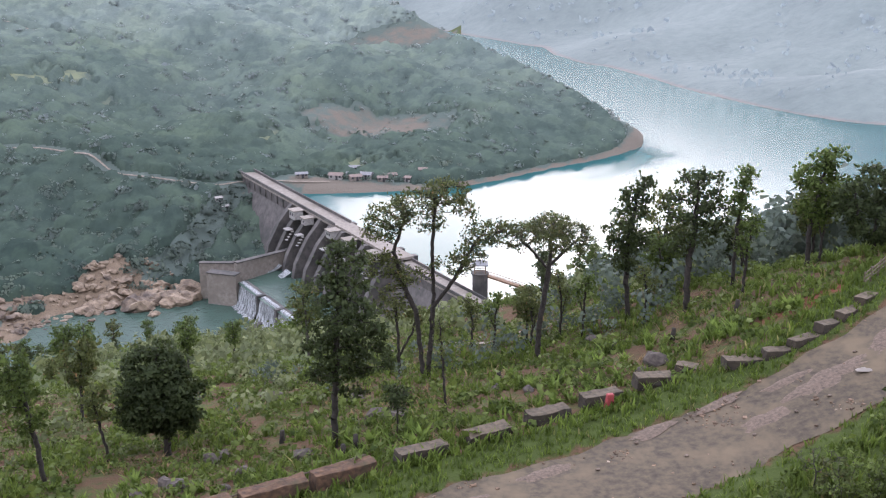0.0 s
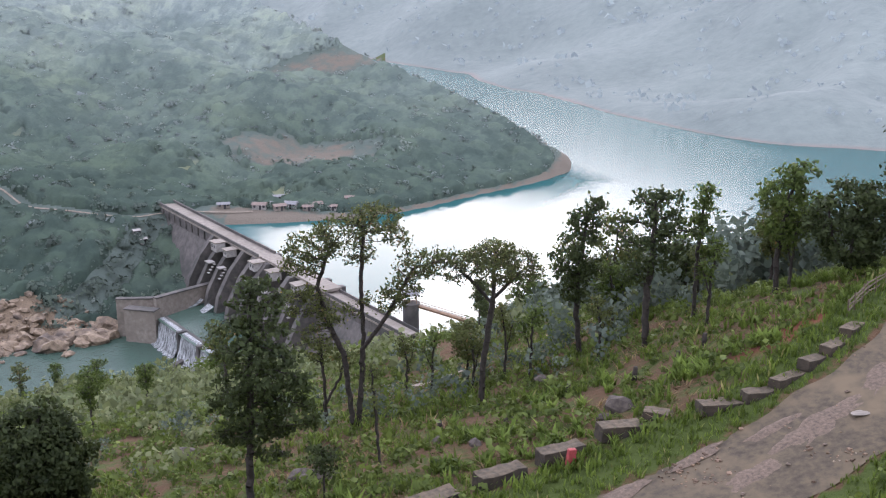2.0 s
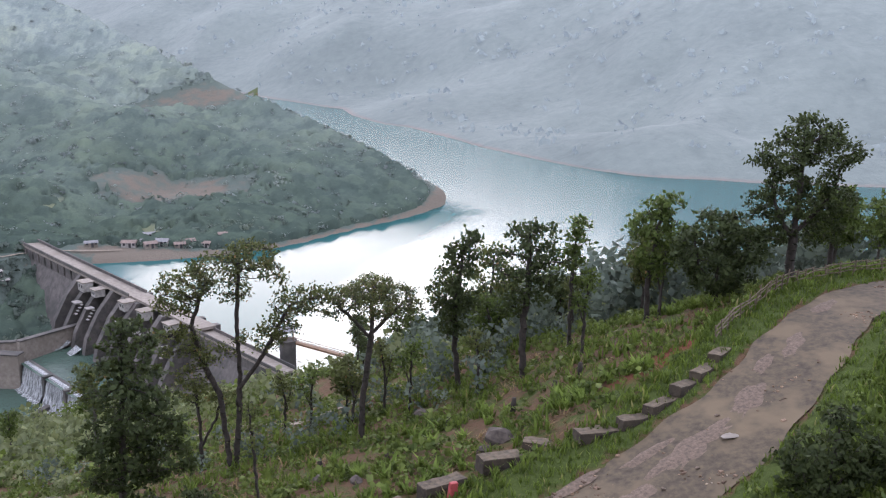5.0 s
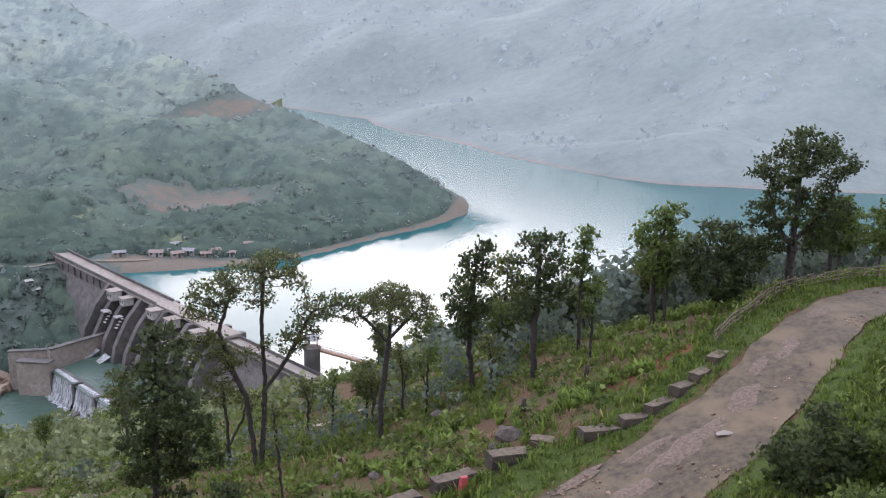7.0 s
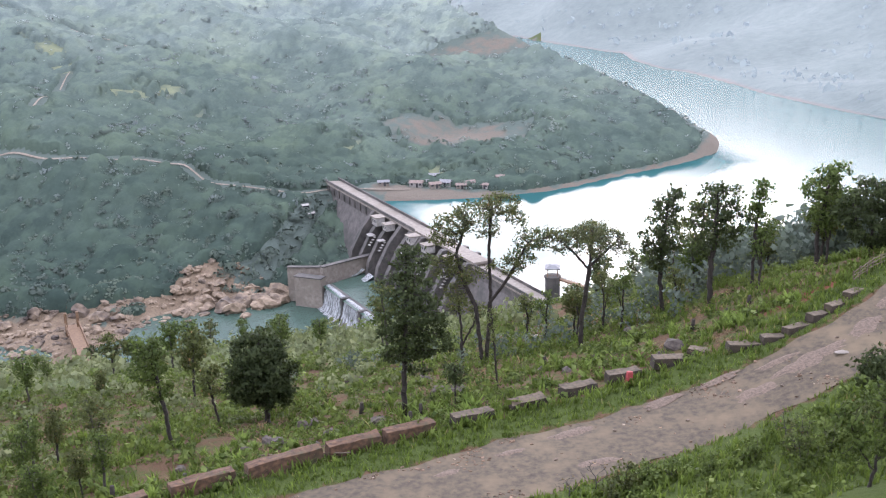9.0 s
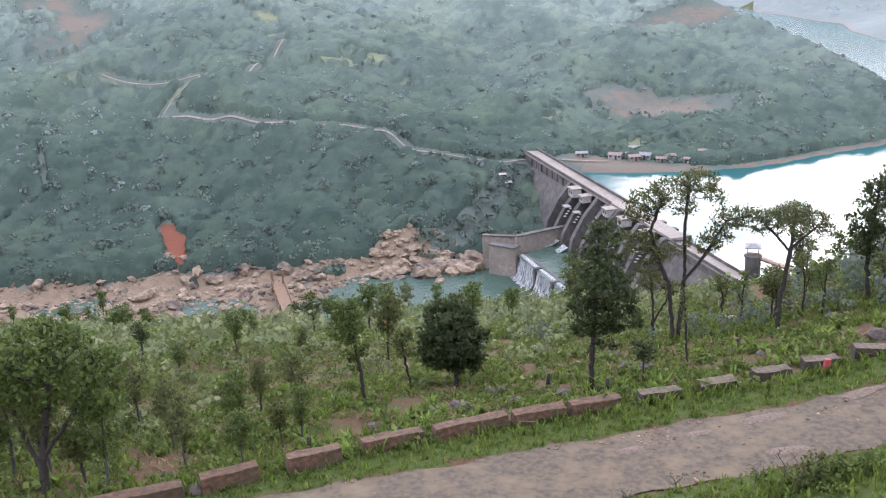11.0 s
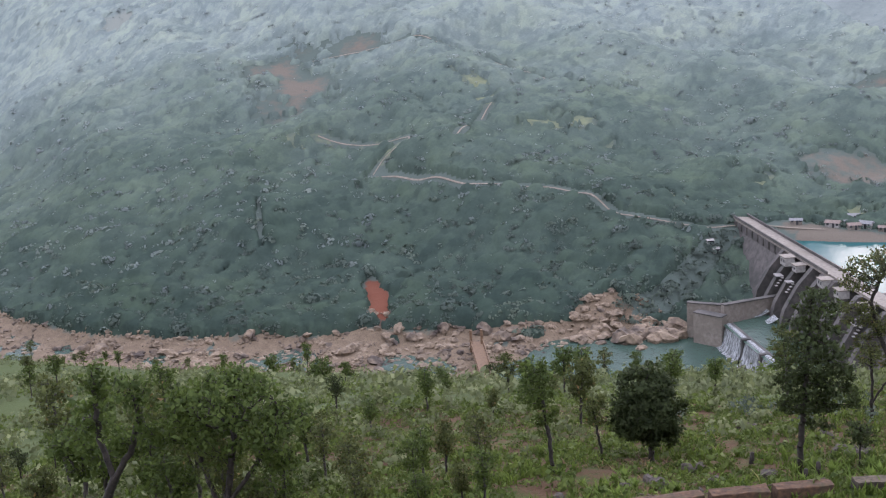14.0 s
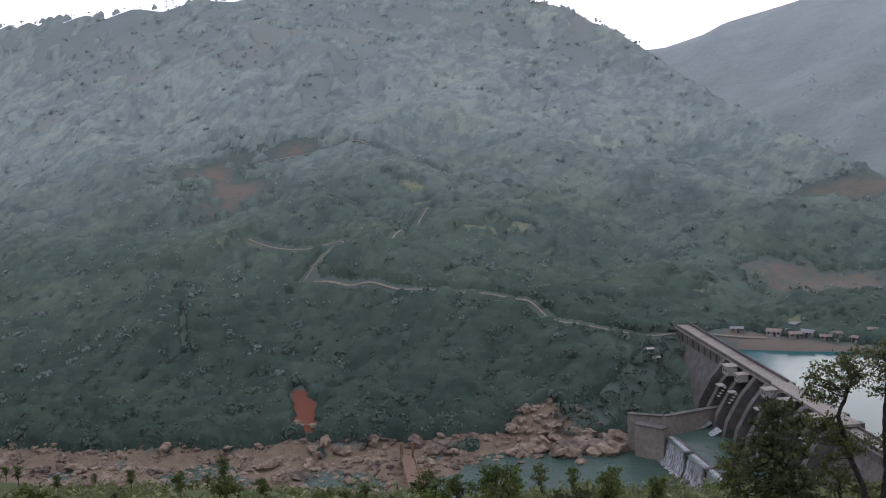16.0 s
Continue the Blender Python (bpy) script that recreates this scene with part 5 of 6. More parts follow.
# ---------------------------------------------------------------- beside the road
def rock_mesh(name, rng, sx, sy, sz, material, cuts=2, jag=0.16):
    bm = bmesh.new()
    bmesh.ops.create_icosphere(bm, subdivisions=cuts, radius=0.5)
    off = Vector((rng.uniform(0, 50), rng.uniform(0, 50), rng.uniform(0, 50)))
    for v in bm.verts:
        k = 1 + 0.55 * noise.noise(v.co * 2.2 + off) + jag * noise.noise(v.co * 6 + off)
        v.co = Vector((v.co.x * sx, v.co.y * sy, v.co.z * sz)) * k
    return bm_mesh(name, bm, material)


def worn_block(rng, length, width, tall):
    """A cast block with chipped edges and a slightly sagging top."""
    bm = bmesh.new()
    add_box(bm, 0, 0, 0, length, width, tall, 0, 0.05, 0.96)
    bmesh.ops.subdivide_edges(bm, edges=[e for e in bm.edges if e.calc_length() > 0.5], cuts=4, use_grid_fill=True)
    off = Vector((rng.uniform(0, 50), rng.uniform(0, 50), 0))
    for v in bm.verts:
        k = noise.noise(v.co * 1.9 + off) * 0.07 + noise.noise(v.co * 5 + off) * 0.04
        v.co += Vector((k * 0.6, k, k if v.co.z > 0.2 else 0))
    return bm


# block tops: worn like the sides, but painted paler for light from above
M_BLOCK_TOP_LIT = surface("block_top_lit", (0.026, 0.02, 0.011), (0.15, 0.112, 0.07), 2.4, 0.95, 0.7, 0.03, stain=(0.05, 0.045, 0.03), piece=True)


def blocks():
    rng = random.Random(8)
    spots = [(-0.9, 29.1, 30, 3.3), (3.1, 31.5, 29, 3.1), (7.0, 33.8, 27, 3.0), (10.6, 35.4, 22, 2.8), (14.2, 36.9, 12, 2.7), (16.9, 38.3, -20, 1.7), (20.1, 37.0, 8, 2.4), (22.4, 37.1, 12, 1.9), (24.2, 37.7, 28, 2.0), (26.1, 38.7, 34, 2.0), (27.6, 39.6, 36, 1.8), (29.2, 40.9, 42, 1.6)]
    for k, (x, y, turn, length) in enumerate(spots):
        z = ground_z(x, y)
        bm = worn_block(rng, length * (1.0 if x < 15 else 1.2), 1.15 if x < 21 else 0.9, 0.92 if x < 15 else 0.66)
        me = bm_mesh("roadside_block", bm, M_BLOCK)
        me.materials.append(M_BLOCK_TOP_LIT)
        # faces that look up take the painted-light colour
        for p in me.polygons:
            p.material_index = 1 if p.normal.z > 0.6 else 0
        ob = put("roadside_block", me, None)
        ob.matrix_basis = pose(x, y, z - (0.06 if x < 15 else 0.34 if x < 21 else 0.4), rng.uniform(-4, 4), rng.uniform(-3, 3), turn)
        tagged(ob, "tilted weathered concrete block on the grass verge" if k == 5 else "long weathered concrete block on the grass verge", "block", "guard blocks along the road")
    # low kerb wall, in broken lengths
    line = [((-34, 5.5), (-29, 9.2)), ((-28.3, 9.9), (-25.2, 12.3)), ((-23.8, 13.4), (-20.8, 15.7)), ((-19.9, 17.0), (-16.2, 19.6)), ((-15.6, 19.9), (-11.0, 23.0)), ((-10.7, 23.2), (-7.2, 25.2)), ((-7.0, 25.3), (-3.6, 27.4))]
    for a, b in line:
        x, y = (a[0] + b[0]) / 2, (a[1] + b[1]) / 2
        bm = worn_block(rng, math.hypot(b[0] - a[0], b[1] - a[1]), 1.05, 1.2)
        ob = put("kerb_wall", bm_mesh("kerb_wall", bm, M_KERB), None)
        ob.matrix_basis = pose(x, y, ground_z(x, y) - 0.1, rng.uniform(-2, 2), rng.uniform(-1, 1), math.degrees(math.atan2(b[1] - a[1], b[0] - a[0])))
        tagged(ob, "broken length of mossy red-brown kerb wall", "wall", "kerb wall along the road")
    bm = bmesh.new()
    add_box(bm, 0, 0, 0, 0.55, 0.35, 1.05, 0, 0.08, 0.85)
    ob = put("marker_stone", bm_mesh("marker_stone", bm, M_RED), None)
    ob.matrix_basis = pose(10.9, 34.2, ground_z(10.9, 34.2) - 0.05, 3, 4, 20)
    tagged(ob, "small red-painted marker stone on the verge", "stone")
    # flat stones and rubble
    for k, (x, y, s) in enumerate([(-16.1, 30.2, 1.7), (-16.1, 39, 1.5), (-18.4, 29.6, 1.1), (-9, 36.1, 1.6), (-17.2, 31.6, 1.2), (-7.4, 52.6, 1.6), (-3.8, 43.1, 2.4), (-32.2, 12.1, 1.2), (-22.9, 27.1, 1.0), (-12.7, 33, 1.2), (-15.5, 39.8, 1.3), (-16.1, 62.5, 2.4), (-4.7, 44, 2.6), (15.4, 41.8, 2.0), (14.2, 41.0, 1.0), (6.3, 42, 1.0), (12.9, 58.3, 1.6), (-21.5, 16.4, 1.4), (-28.6, 9.8, 1.2), (-13.0, 29.5, 0.9), (-20.2, 25.5, 0.8), (4.2, 45.5, 0.9), (9.0, 47, 0.8)]):
        me = rock_mesh("rock", rng, s, s * 0.75, s * 0.7, M_DARKROCK)
        ob = put("rock", me, None)
        ob.matrix_basis = pose(x, y, ground_z(x, y) + 0.08 * s, rng.uniform(-15, 15), rng.uniform(-15, 15), rng.uniform(0, 360))
        tagged(ob, "dark weathered rock half sunk in the slope", "rock", "rocks on the slope")
    for k, (x, y, h) in enumerate([(-24.5, 18.6, 1.3), (-20.5, 21.5, 0.9), (-5.4, 34.5, 1.2), (-6.2, 33.6, 0.9), (17.5, 47.5, 1.0), (13.4, 50, 0.9), (20.4, 47.8, 0.8), (-11.5, 41, 1.0), (4.5, 49, 0.8), (22.5, 48.6, 0.8)]):
        bm = bmesh.new()
        add_tube(bm, (0, 0, -0.2), (rng.uniform(-0.15, 0.15), 0, h), 0.24, 0.15, 8)
        ob = put("stump", bm_mesh("stump", bm, M_BARK, True), None)
        ob.matrix_basis = pose(x, y, ground_z(x, y))
        tagged(ob, "short charred tree stump on the slope", "stump", "stumps on the slope")
    # fallen pole across the kerb
    for a, b in (((-12.6, 22.2, 0.95), (-4.2, 28.6, 1.1)), ((-16.5, 26.5, 0.35), (-8.8, 22.2, 0.7))):
        bm = bmesh.new()
        add_tube(bm, (a[0], a[1], ground_z(a[0], a[1]) + a[2]), (b[0], b[1], ground_z(b[0], b[1]) + b[2]), 0.06, 0.045, 7)
        tagged(put("bamboo_pole", bm_mesh("bamboo_pole", bm, M_BAMBOO, True)), "dry bamboo pole lying over the kerb wall", "pole")


M_KERB = surface("kerb_stone", (0.022, 0.012, 0.006), (0.11, 0.058, 0.029), 2.6, 0.95, 0.8, 0.04, stain=(0.022, 0.027, 0.009))
blocks()


def fence():
    line = [(29.6, 42.6), (31.7, 44.6), (34.1, 46.5), (36.3, 48.8), (38.4, 50.4), (41, 51.3), (44.6, 52.2), (48.5, 52.6), (53, 52.4), (58, 51.8)]
    ob = empty("fence", Matrix.Identity(4), "rough bamboo fence along the road's edge", "fence")
    rng = random.Random(4)
    pts = []
    for (ax, ay), (bx, by) in zip(line, line[1:]):
        for i in range(3):
            x, y = ax + (bx - ax) * i / 3, ay + (by - ay) * i / 3
            pts.append(Vector((x, y, ground_z(x, y))))
    for p in pts:
        bm = bmesh.new()
        add_tube(bm, p - Vector((0, 0, 0.2)), p + Vector((rng.uniform(-0.2, 0.2), rng.uniform(-0.2, 0.2), rng.uniform(1.0, 1.35))), 0.06, 0.05, 6)
        part("post", bm, M_BAMBOO, ob)
    for h in (0.35, 0.65, 0.95):
        for p, q in zip(pts, pts[1:]):
            bm = bmesh.new()
            u = (q - p) * 0.12
            add_tube(bm, p - u + Vector((0, 0, h + rng.uniform(-0.1, 0.1))), q + u + Vector((0, 0, h + rng.uniform(-0.1, 0.1))), 0.05, 0.04, 5)
            part("rail", bm, M_BAMBOO, ob)


fence()


def road_patches():
    rng = random.Random(12)
    for x, y, r, mat, label in ((26.4, 32.9, 0.75, M_CONCRETE_PALE, "pale broken slab lying on the road"),):
        me = rock_mesh("slab", rng, 1.1, 0.7, 0.12, mat, 2, 0.1)
        ob = put("slab", me)
        ob.matrix_basis = pose(x, y, float(to_line(np.array([x]), np.array([y]), L_ROAD)[1][0]) + 0.09, 0, 0, 15)
        tagged(ob, label, "stone")
    # patches of loose gravel, a little proud of the asphalt
    for x, y, rx, ry, turn in ((24.2, 33.0, 3.2, 1.0, 25), (20.0, 30.5, 2.0, 0.8, 20), (28.8, 35.6, 2.4, 0.9, 40), (6.4, 26.9, 1.8, 0.5, 28), (13.2, 31.0, 1.6, 0.5, 30), (2.0, 23.8, 1.3, 0.4, 30), (33.6, 40.0, 2.2, 0.6, 50), (17.5, 33.0, 1.8, 0.4, 25), (8.0, 22.6, 1.6, 0.5, 20), (31.0, 38.6, 1.6, 0.5, 45), (-2.0, 20.8, 1.2, 0.4, 30), (38.5, 45.2, 2.2, 0.6, 40), (22.0, 33.8, 1.8, 0.4, 20)):
        n = 26
        c, s = math.cos(radians(turn)), math.sin(radians(turn))
        verts, zs = [], []
        for ring in (1.0, 0.5):
            for i in range(n):
                a = 6.2832 * i / n
                k = ring * (1 + 0.45 * noise.noise(Vector((math.cos(a) * 1.7 + x, math.sin(a) * 1.7 + y, ring))))
                u, v = rx * k * math.cos(a), ry * k * math.sin(a)
                px, py = x + c * u - s * v, y + s * u + c * v
                verts.append((px, py))
        verts.append((x, y))
        px, py = np.array(verts).T
        z = to_line(px, py, L_ROAD)[1] + np.concatenate([np.full(n, 0.02), np.full(n, 0.085), [0.09]])
        faces = [[i, (i + 1) % n, n + (i + 1) % n, n + i] for i in range(n)] + [[n + i, n + (i + 1) % n, 2 * n] for i in range(n)]
        tagged(put("gravel_patch", mesh_of("gravel_patch", np.stack([px, py, z], 1), faces, M_GRAVEL, True)), "loose pinkish gravel on the worn road", "gravel", kind="stuff")
    # single stones on the surface
    for x, y in ((12.0, 29.8), (9.4, 27.0), (14.6, 27.8), (18.8, 29.0), (21.6, 30.4), (26.5, 35.0), (23.8, 31.2), (5.2, 22.8)):
        me = rock_mesh("stone", rng, 0.34, 0.26, 0.16, M_GRAVEL, 1)
        ob = put("stone", me)
        ob.matrix_basis = pose(x, y, float(to_line(np.array([x]), np.array([y]), L_ROAD)[1][0]) + 0.09, 0, 0, rng.uniform(0, 360))
        tagged(ob, "small pale stone lying on the road", "stone", "stones on the road")


road_patches()

# ---------------------------------------------------------------- scrub, bushes and grass
def blades(rng, x, y, z, tall, each, lean=0.5, width=0.05):
    n = len(x) * each
    bx, by, bz = (np.repeat(q, each) for q in (x, y, z))
    h = np.repeat(tall, each) * rng.uniform(0.6, 1.25, n)
    a = rng.uniform(0, 6.28, n)
    l = h * lean * rng.uniform(0.3, 1.2, n)
    bx, by = bx + rng.normal(0, 0.12, n), by + rng.normal(0, 0.12, n)
    dx, dy = np.cos(a), np.sin(a)
    w = h * width + 0.02
    root = np.stack([bx, by, bz - 0.05], 1)
    side = np.stack([-dy * w, dx * w, 0 * w], 1)
    mid = root + np.stack([dx * l * 0.35, dy * l * 0.35, h * 0.6], 1)
    tip = root + np.stack([dx * l, dy * l, h], 1)
    v = np.stack([root - side, root + side, mid + side, mid - side, tip], 1).reshape(-1, 3)
    k = np.arange(n)[:, None] * 5
    return v, (k + [0, 1, 2, 3]).tolist() + (k + [3, 2, 4]).tolist()


def bushes(rng, x, y, z, radius, each, leaf):
    """Low leafy clumps: sprays over a dome."""
    return canopy(rng, x, y, z, radius, each, leaf, 0.8, 0.0)


def strew(rng, n, box):
    return rng.uniform(box[0], box[1], n), rng.uniform(box[2], box[3], n)


def undergrowth():
    rng = np.random.default_rng(11)
    # ferny growth on the slope below the road
    x, y = strew(rng, 34000, (-110, 60, -6, 110))
    c = land(x, y)
    patch = rough(x, y, 4.2, 41.0) + 0.5 * rough(x, y, 11, 42.0)
    keep = (c["road_side"] > 0) & (c["edge"] > 3.4) & (c["down"] < 70) & (patch > -0.55) & (rng.random(len(x)) < 0.62)
    x, y, z = x[keep], y[keep], c["z"][keep]
    rad = rng.gamma(4, 0.125, len(x)).clip(0.2, 1.15)
    half = rng.random(len(x)) < 0.6
    v, f, q = bushes(rng, x[half], y[half], z[half], rad[half], 21, 0.242)
    tagged(put("ferns", mesh_of("ferns", v, f, M_BUSH, True, q)), "bright green ferns and low bushes on the slope", "undergrowth", kind="stuff")
    v, f, q = bushes(rng, x[~half], y[~half], z[~half], rad[~half] * 0.8, 17, 0.27)
    tagged(put("low_shrubs", mesh_of("low_shrubs", v, f, M_LEAF, True, q)), "dull green low shrubs on the slope", "undergrowth", kind="stuff")
    # grass on both verges
    x, y = strew(rng, 60000, (-45, 62, -12, 60))
    c = land(x, y)
    keep = (c["edge"] > 0.1) & (c["edge"] < 3.6 + 1.2 * rng.random(len(x))) & ((c["road_side"] > 0) | (rng.random(len(x)) < 0.8))
    x, y, z = x[keep], y[keep], c["z"][keep]
    v, f = blades(rng, x, y, z, rng.uniform(0.16, 0.48, len(x)) * np.where(c["edge"][keep] > 2, 1.5, 1.0), 4, 0.7, 0.06)
    tagged(put("verge_grass", mesh_of("verge_grass", v, f, M_GRASS)), "bright green grass along the road", "grass", kind="stuff")
    x, y = strew(rng, 21000, (-70, 60, -6, 75))
    c = land(x, y)
    keep = (c["road_side"] > 0) & (c["edge"] > 3) & (c["down"] < 36) & (rng.random(len(x)) < 0.5)
    x, y, z = x[keep], y[keep], c["z"][keep]
    clump = rough(x, y, 3.4, 46.0) + 0.6 * rough(x, y, 9, 47.0) > 0.0
    x, y, z = x[clump], y[clump], z[clump]
    v, f = blades(rng, x, y, z, rng.uniform(0.4, 1.05, len(x)), 9, 0.75, 0.04)
    tagged(put("slope_grass", mesh_of("slope_grass", v, f, M_GRASS)), "tufts of tall grass among ferns", "grass", kind="stuff")
    x, y = strew(rng, 9000, (-45, 60, 0, 75))
    c = land(x, y)
    keep = (c["road_side"] > 0) & (c["edge"] > 4) & (c["down"] < 36) & (rough(x, y, 5.5, 44.0) > 0.15)
    x, y, z = x[keep], y[keep], c["z"][keep]
    v, f = blades(rng, x, y, z, rng.uniform(0.15, 0.5, len(x)), 4, 1.8, 0.06)
    tagged(put("dry_stalks", mesh_of("dry_stalks", v, f, M_DRYGRASS)), "dry brown stalks on bare patches", "grass", kind="stuff")
    # the bank above the road
    x, y = strew(rng, 42000, (-40, 66, -14, 50))
    c = land(x, y)
    keep = (c["road_side"] < 0) & (c["edge"] > 2.2) & (c["edge"] < 14)
    x, y, z = x[keep], y[keep], c["z"][keep]
    pick = rng.random(len(x))
    v, f, q = bushes(rng, x[pick < 0.16], y[pick < 0.16], z[pick < 0.16], rng.gamma(4, 0.1, (pick < 0.16).sum()).clip(0.15, 0.8), 24, 0.27)
    tagged(put("bank_weeds", mesh_of("bank_weeds", v, f, M_BUSH, True, q)), "green weeds on the bank above the road", "undergrowth", kind="stuff")
    v, f = blades(rng, x[pick > 0.4], y[pick > 0.4], z[pick > 0.4], rng.uniform(0.25, 0.8, (pick > 0.4).sum()), 4, 0.6, 0.05)
    tagged(put("bank_grass", mesh_of("bank_grass", v, f, M_GRASS)), "long grass on the bank above the road", "grass", kind="stuff")
    # scrub down to the river
    x, y = strew(rng, 27000, (-420, 260, 0, 290))
    c = land(x, y)
    thick = np.clip(0.75 + 0.4 * rough(x, y, 26, 45.0), 0.5, 1) * np.clip(1.6 - np.hypot(x, y) / 260, 0.35, 1)
    keep = (c["near"] >= c["z"] - 0.01) & (c["road_side"] > 0) & (c["down"] > np.where(x < -34, 12, 26)) & (c["dn"] > 6) & (c["sn"] < 0) & (rng.random(len(x)) < thick * 0.82) & (to_line(x, y, line_of([(*p, 0) for p in PATH]))[0] > 3)
    x, y, z = x[keep], y[keep], c["z"][keep]
    rad = rng.gamma(4, 0.38, len(x)).clip(0.5, 3.6) * np.clip(np.hypot(x, y) / 110, 0.6, 1.0)
    green = rng.random(len(x)) < 0.35
    for name, sel, mat, text in (("scrub", ~green, M_SCRUB, "grey-green scrub covering the lower slope"), ("green_scrub", green, M_BUSH, "fresh green bushes on the lower slope")):
        v, f, q = canopy(rng, x[sel], y[sel], z[sel], rad[sel] * (1.0 if sel is not green else 0.75), 27, 0.195, 0.85, 0.1)
        tagged(put(name, mesh_of(name, v, f, mat, True, q)), text, "undergrowth", kind="stuff")


def belt():
    """Woods between the slope and the lake."""
    rng = np.random.default_rng(29)
    x, y = strew(rng, 3300, (-26, 150, 56, 205))
    c = land(x, y)
    keep = (c["sn"] < 0) & (c["dn"] > 8) & (c["down"] > np.where(x > 12, 17, 24)) & (rng.random(len(x)) < np.clip(0.62 + 0.5 * rough(x, y, 22, 61.0) + (x - 14) / 60, 0.03, 1)) & (to_line(x, y, line_of([(*p, 0) for p in PATH]))[0] > 4) & ~((x < 16) & (y > 84))
    x, y, z = x[keep], y[keep], c["z"][keep]
    rad = rng.gamma(6, 0.36, len(x)).clip(1.0, 3.6) * np.clip(0.42 + (x - 10) / 50, 0.42, 1.0)
    v, f, q = canopy(rng, x, y, z, rad, 44, 0.178, 1.05, 1.0, 0.5)
    tagged(put("lakeside_woods", mesh_of("lakeside_woods", v, f, M_LAKEWOOD, True, q)), "grey-green woods between the slope and lake", "forest", kind="stuff")
    v, f, q = canopy(rng, x, y, z, rad * 0.7, 22, 0.24, 1.2, 0.0, 0.5)
    tagged(put("woods_undergrowth", mesh_of("woods_undergrowth", v, f, M_LAKEWOOD, True, q)), "dark undergrowth beneath the lakeside woods", "undergrowth", kind="stuff")


PATH = [(-8, 84), (0, 75), (4, 70), (12, 72), (24, 80)]
ribbon("footpath", line_of([(*p, 0) for p in PATH]), 0.7, 0.06, M_TRACK, "pale earth path below the trees", "path", 1.5)
def tufts():
    """Clumps of long arching leaves, bright on the slope behind the kerb."""
    rng = np.random.default_rng(64)
    x, y = strew(rng, 2600, (-45, 48, 8, 62))
    c = land(x, y)
    near_kerb = np.clip(1.0 - c["down"] / 20, 0, 0.8)
    keep = (c["road_side"] > 0) & (c["edge"] > 4.6) & (rough(x, y, 5.0, 81.0) + 0.4 * rough(x, y, 13, 82.0) > 0.25) & (rng.random(len(x)) < near_kerb)
    x, y, z = x[keep], y[keep], c["z"][keep]
    v, f = blades(rng, x, y, z, rng.uniform(0.45, 1.0, len(x)), 26, 0.95, 0.085)
    tagged(put("leafy_tufts", mesh_of("leafy_tufts", v, f, M_TUFT)), "bright green clumps of long arching leaves", "undergrowth", kind="stuff")


M_TUFT = foliage("tuft_leaves", (0.04, 0.068, 0.013), (0.135, 0.185, 0.04), (0.17, 0.24, 0.045))
tufts()


def litter():
    """Chips of broken asphalt, stones and dry leaves on the road."""
    rng = np.random.default_rng(52)
    x, y = strew(rng, 60000, (-45, 50, -6, 50))
    c = land(x, y)
    heap = rough(x, y, 2.3, 53.0) + 0.8 * rough(x, y, 6.5, 54.0)
    keep = (c["edge"] <= 0) & ((heap > 0.85) | (rng.random(len(x)) < 0.02))
    x, y, z = x[keep], y[keep], c["z"][keep]
    n = len(x)
    s = rng.gamma(3, 0.022, n).clip(0.03, 0.2)[:, None]
    a = rng.uniform(0, 6.28, n)[:, None] + np.array([[0, 1.6, 3.1, 4.7]]) + rng.normal(0, 0.25, (n, 4))
    top = np.stack([x[:, None] + np.cos(a) * s, y[:, None] + np.sin(a) * s * 0.8, z[:, None] + 0.03 + s * rng.uniform(0.1, 0.6, (n, 4))], -1)
    foot = np.stack([x[:, None] + np.cos(a) * s * 1.2, y[:, None] + np.sin(a) * s, z[:, None] + 0 * s - 0.01 + 0 * a], -1)
    v = np.concatenate([top, foot], 1).reshape(-1, 3)
    k = np.arange(n)[:, None] * 8
    f = np.concatenate([k + q for q in ([0, 1, 2, 3], [4, 5, 1, 0], [5, 6, 2, 1], [6, 7, 3, 2], [7, 4, 0, 3])], 0)
    tagged(put("road_litter", mesh_of("road_litter", v, f, M_LITTER)), "brown stone chips and dry leaves on the road", "gravel", kind="stuff")


M_LITTER = foliage("litter", (0.06, 0.042, 0.03), (0.20, 0.14, 0.10), (0.18, 0.12, 0.08), (0.30, 0.25, 0.20), 0.9, thin=0.05)
litter()
undergrowth()
belt()


def thicket():
    """Close young wood below the kerb wall."""
    rng = np.random.default_rng(37)
    x, y = strew(rng, 1100, (-120, -26, 0, 84))
    c = land(x, y)
    keep = (c["road_side"] > 0) & (c["down"] > np.where(y < 20, 9, 14)) & (rng.random(len(x)) < np.clip(0.55 + 0.6 * rough(x, y, 13, 71.0), 0.05, 1)) & (y < 70 - 0.2 * (x + 60)) & (c["down"] < 30 + 10 * rough(x, y, 30, 72.0)) & ~((x > -40) & (y > 26))
    x, y, z = x[keep], y[keep], c["z"][keep]
    rad = rng.gamma(6, 0.24, len(x)).clip(0.7, 2.3)
    v, f, q = canopy(rng, x, y, z, rad * 0.62, 44, 0.17, 1.0, 0.3, 0.7)
    tagged(put("thicket", mesh_of("thicket", v, f, M_LEAF, True, q)), "close green thicket below the kerb wall", "undergrowth", kind="stuff")
    v, f, q = canopy(rng, x, y, z, rad * 0.9, 50, 0.14, 1.1, 0.0, 0.7)
    tagged(put("thicket_floor", mesh_of("thicket_floor", v, f, M_SCRUB, True, q)), "low scrub under the thicket", "undergrowth", kind="stuff")


thicket()


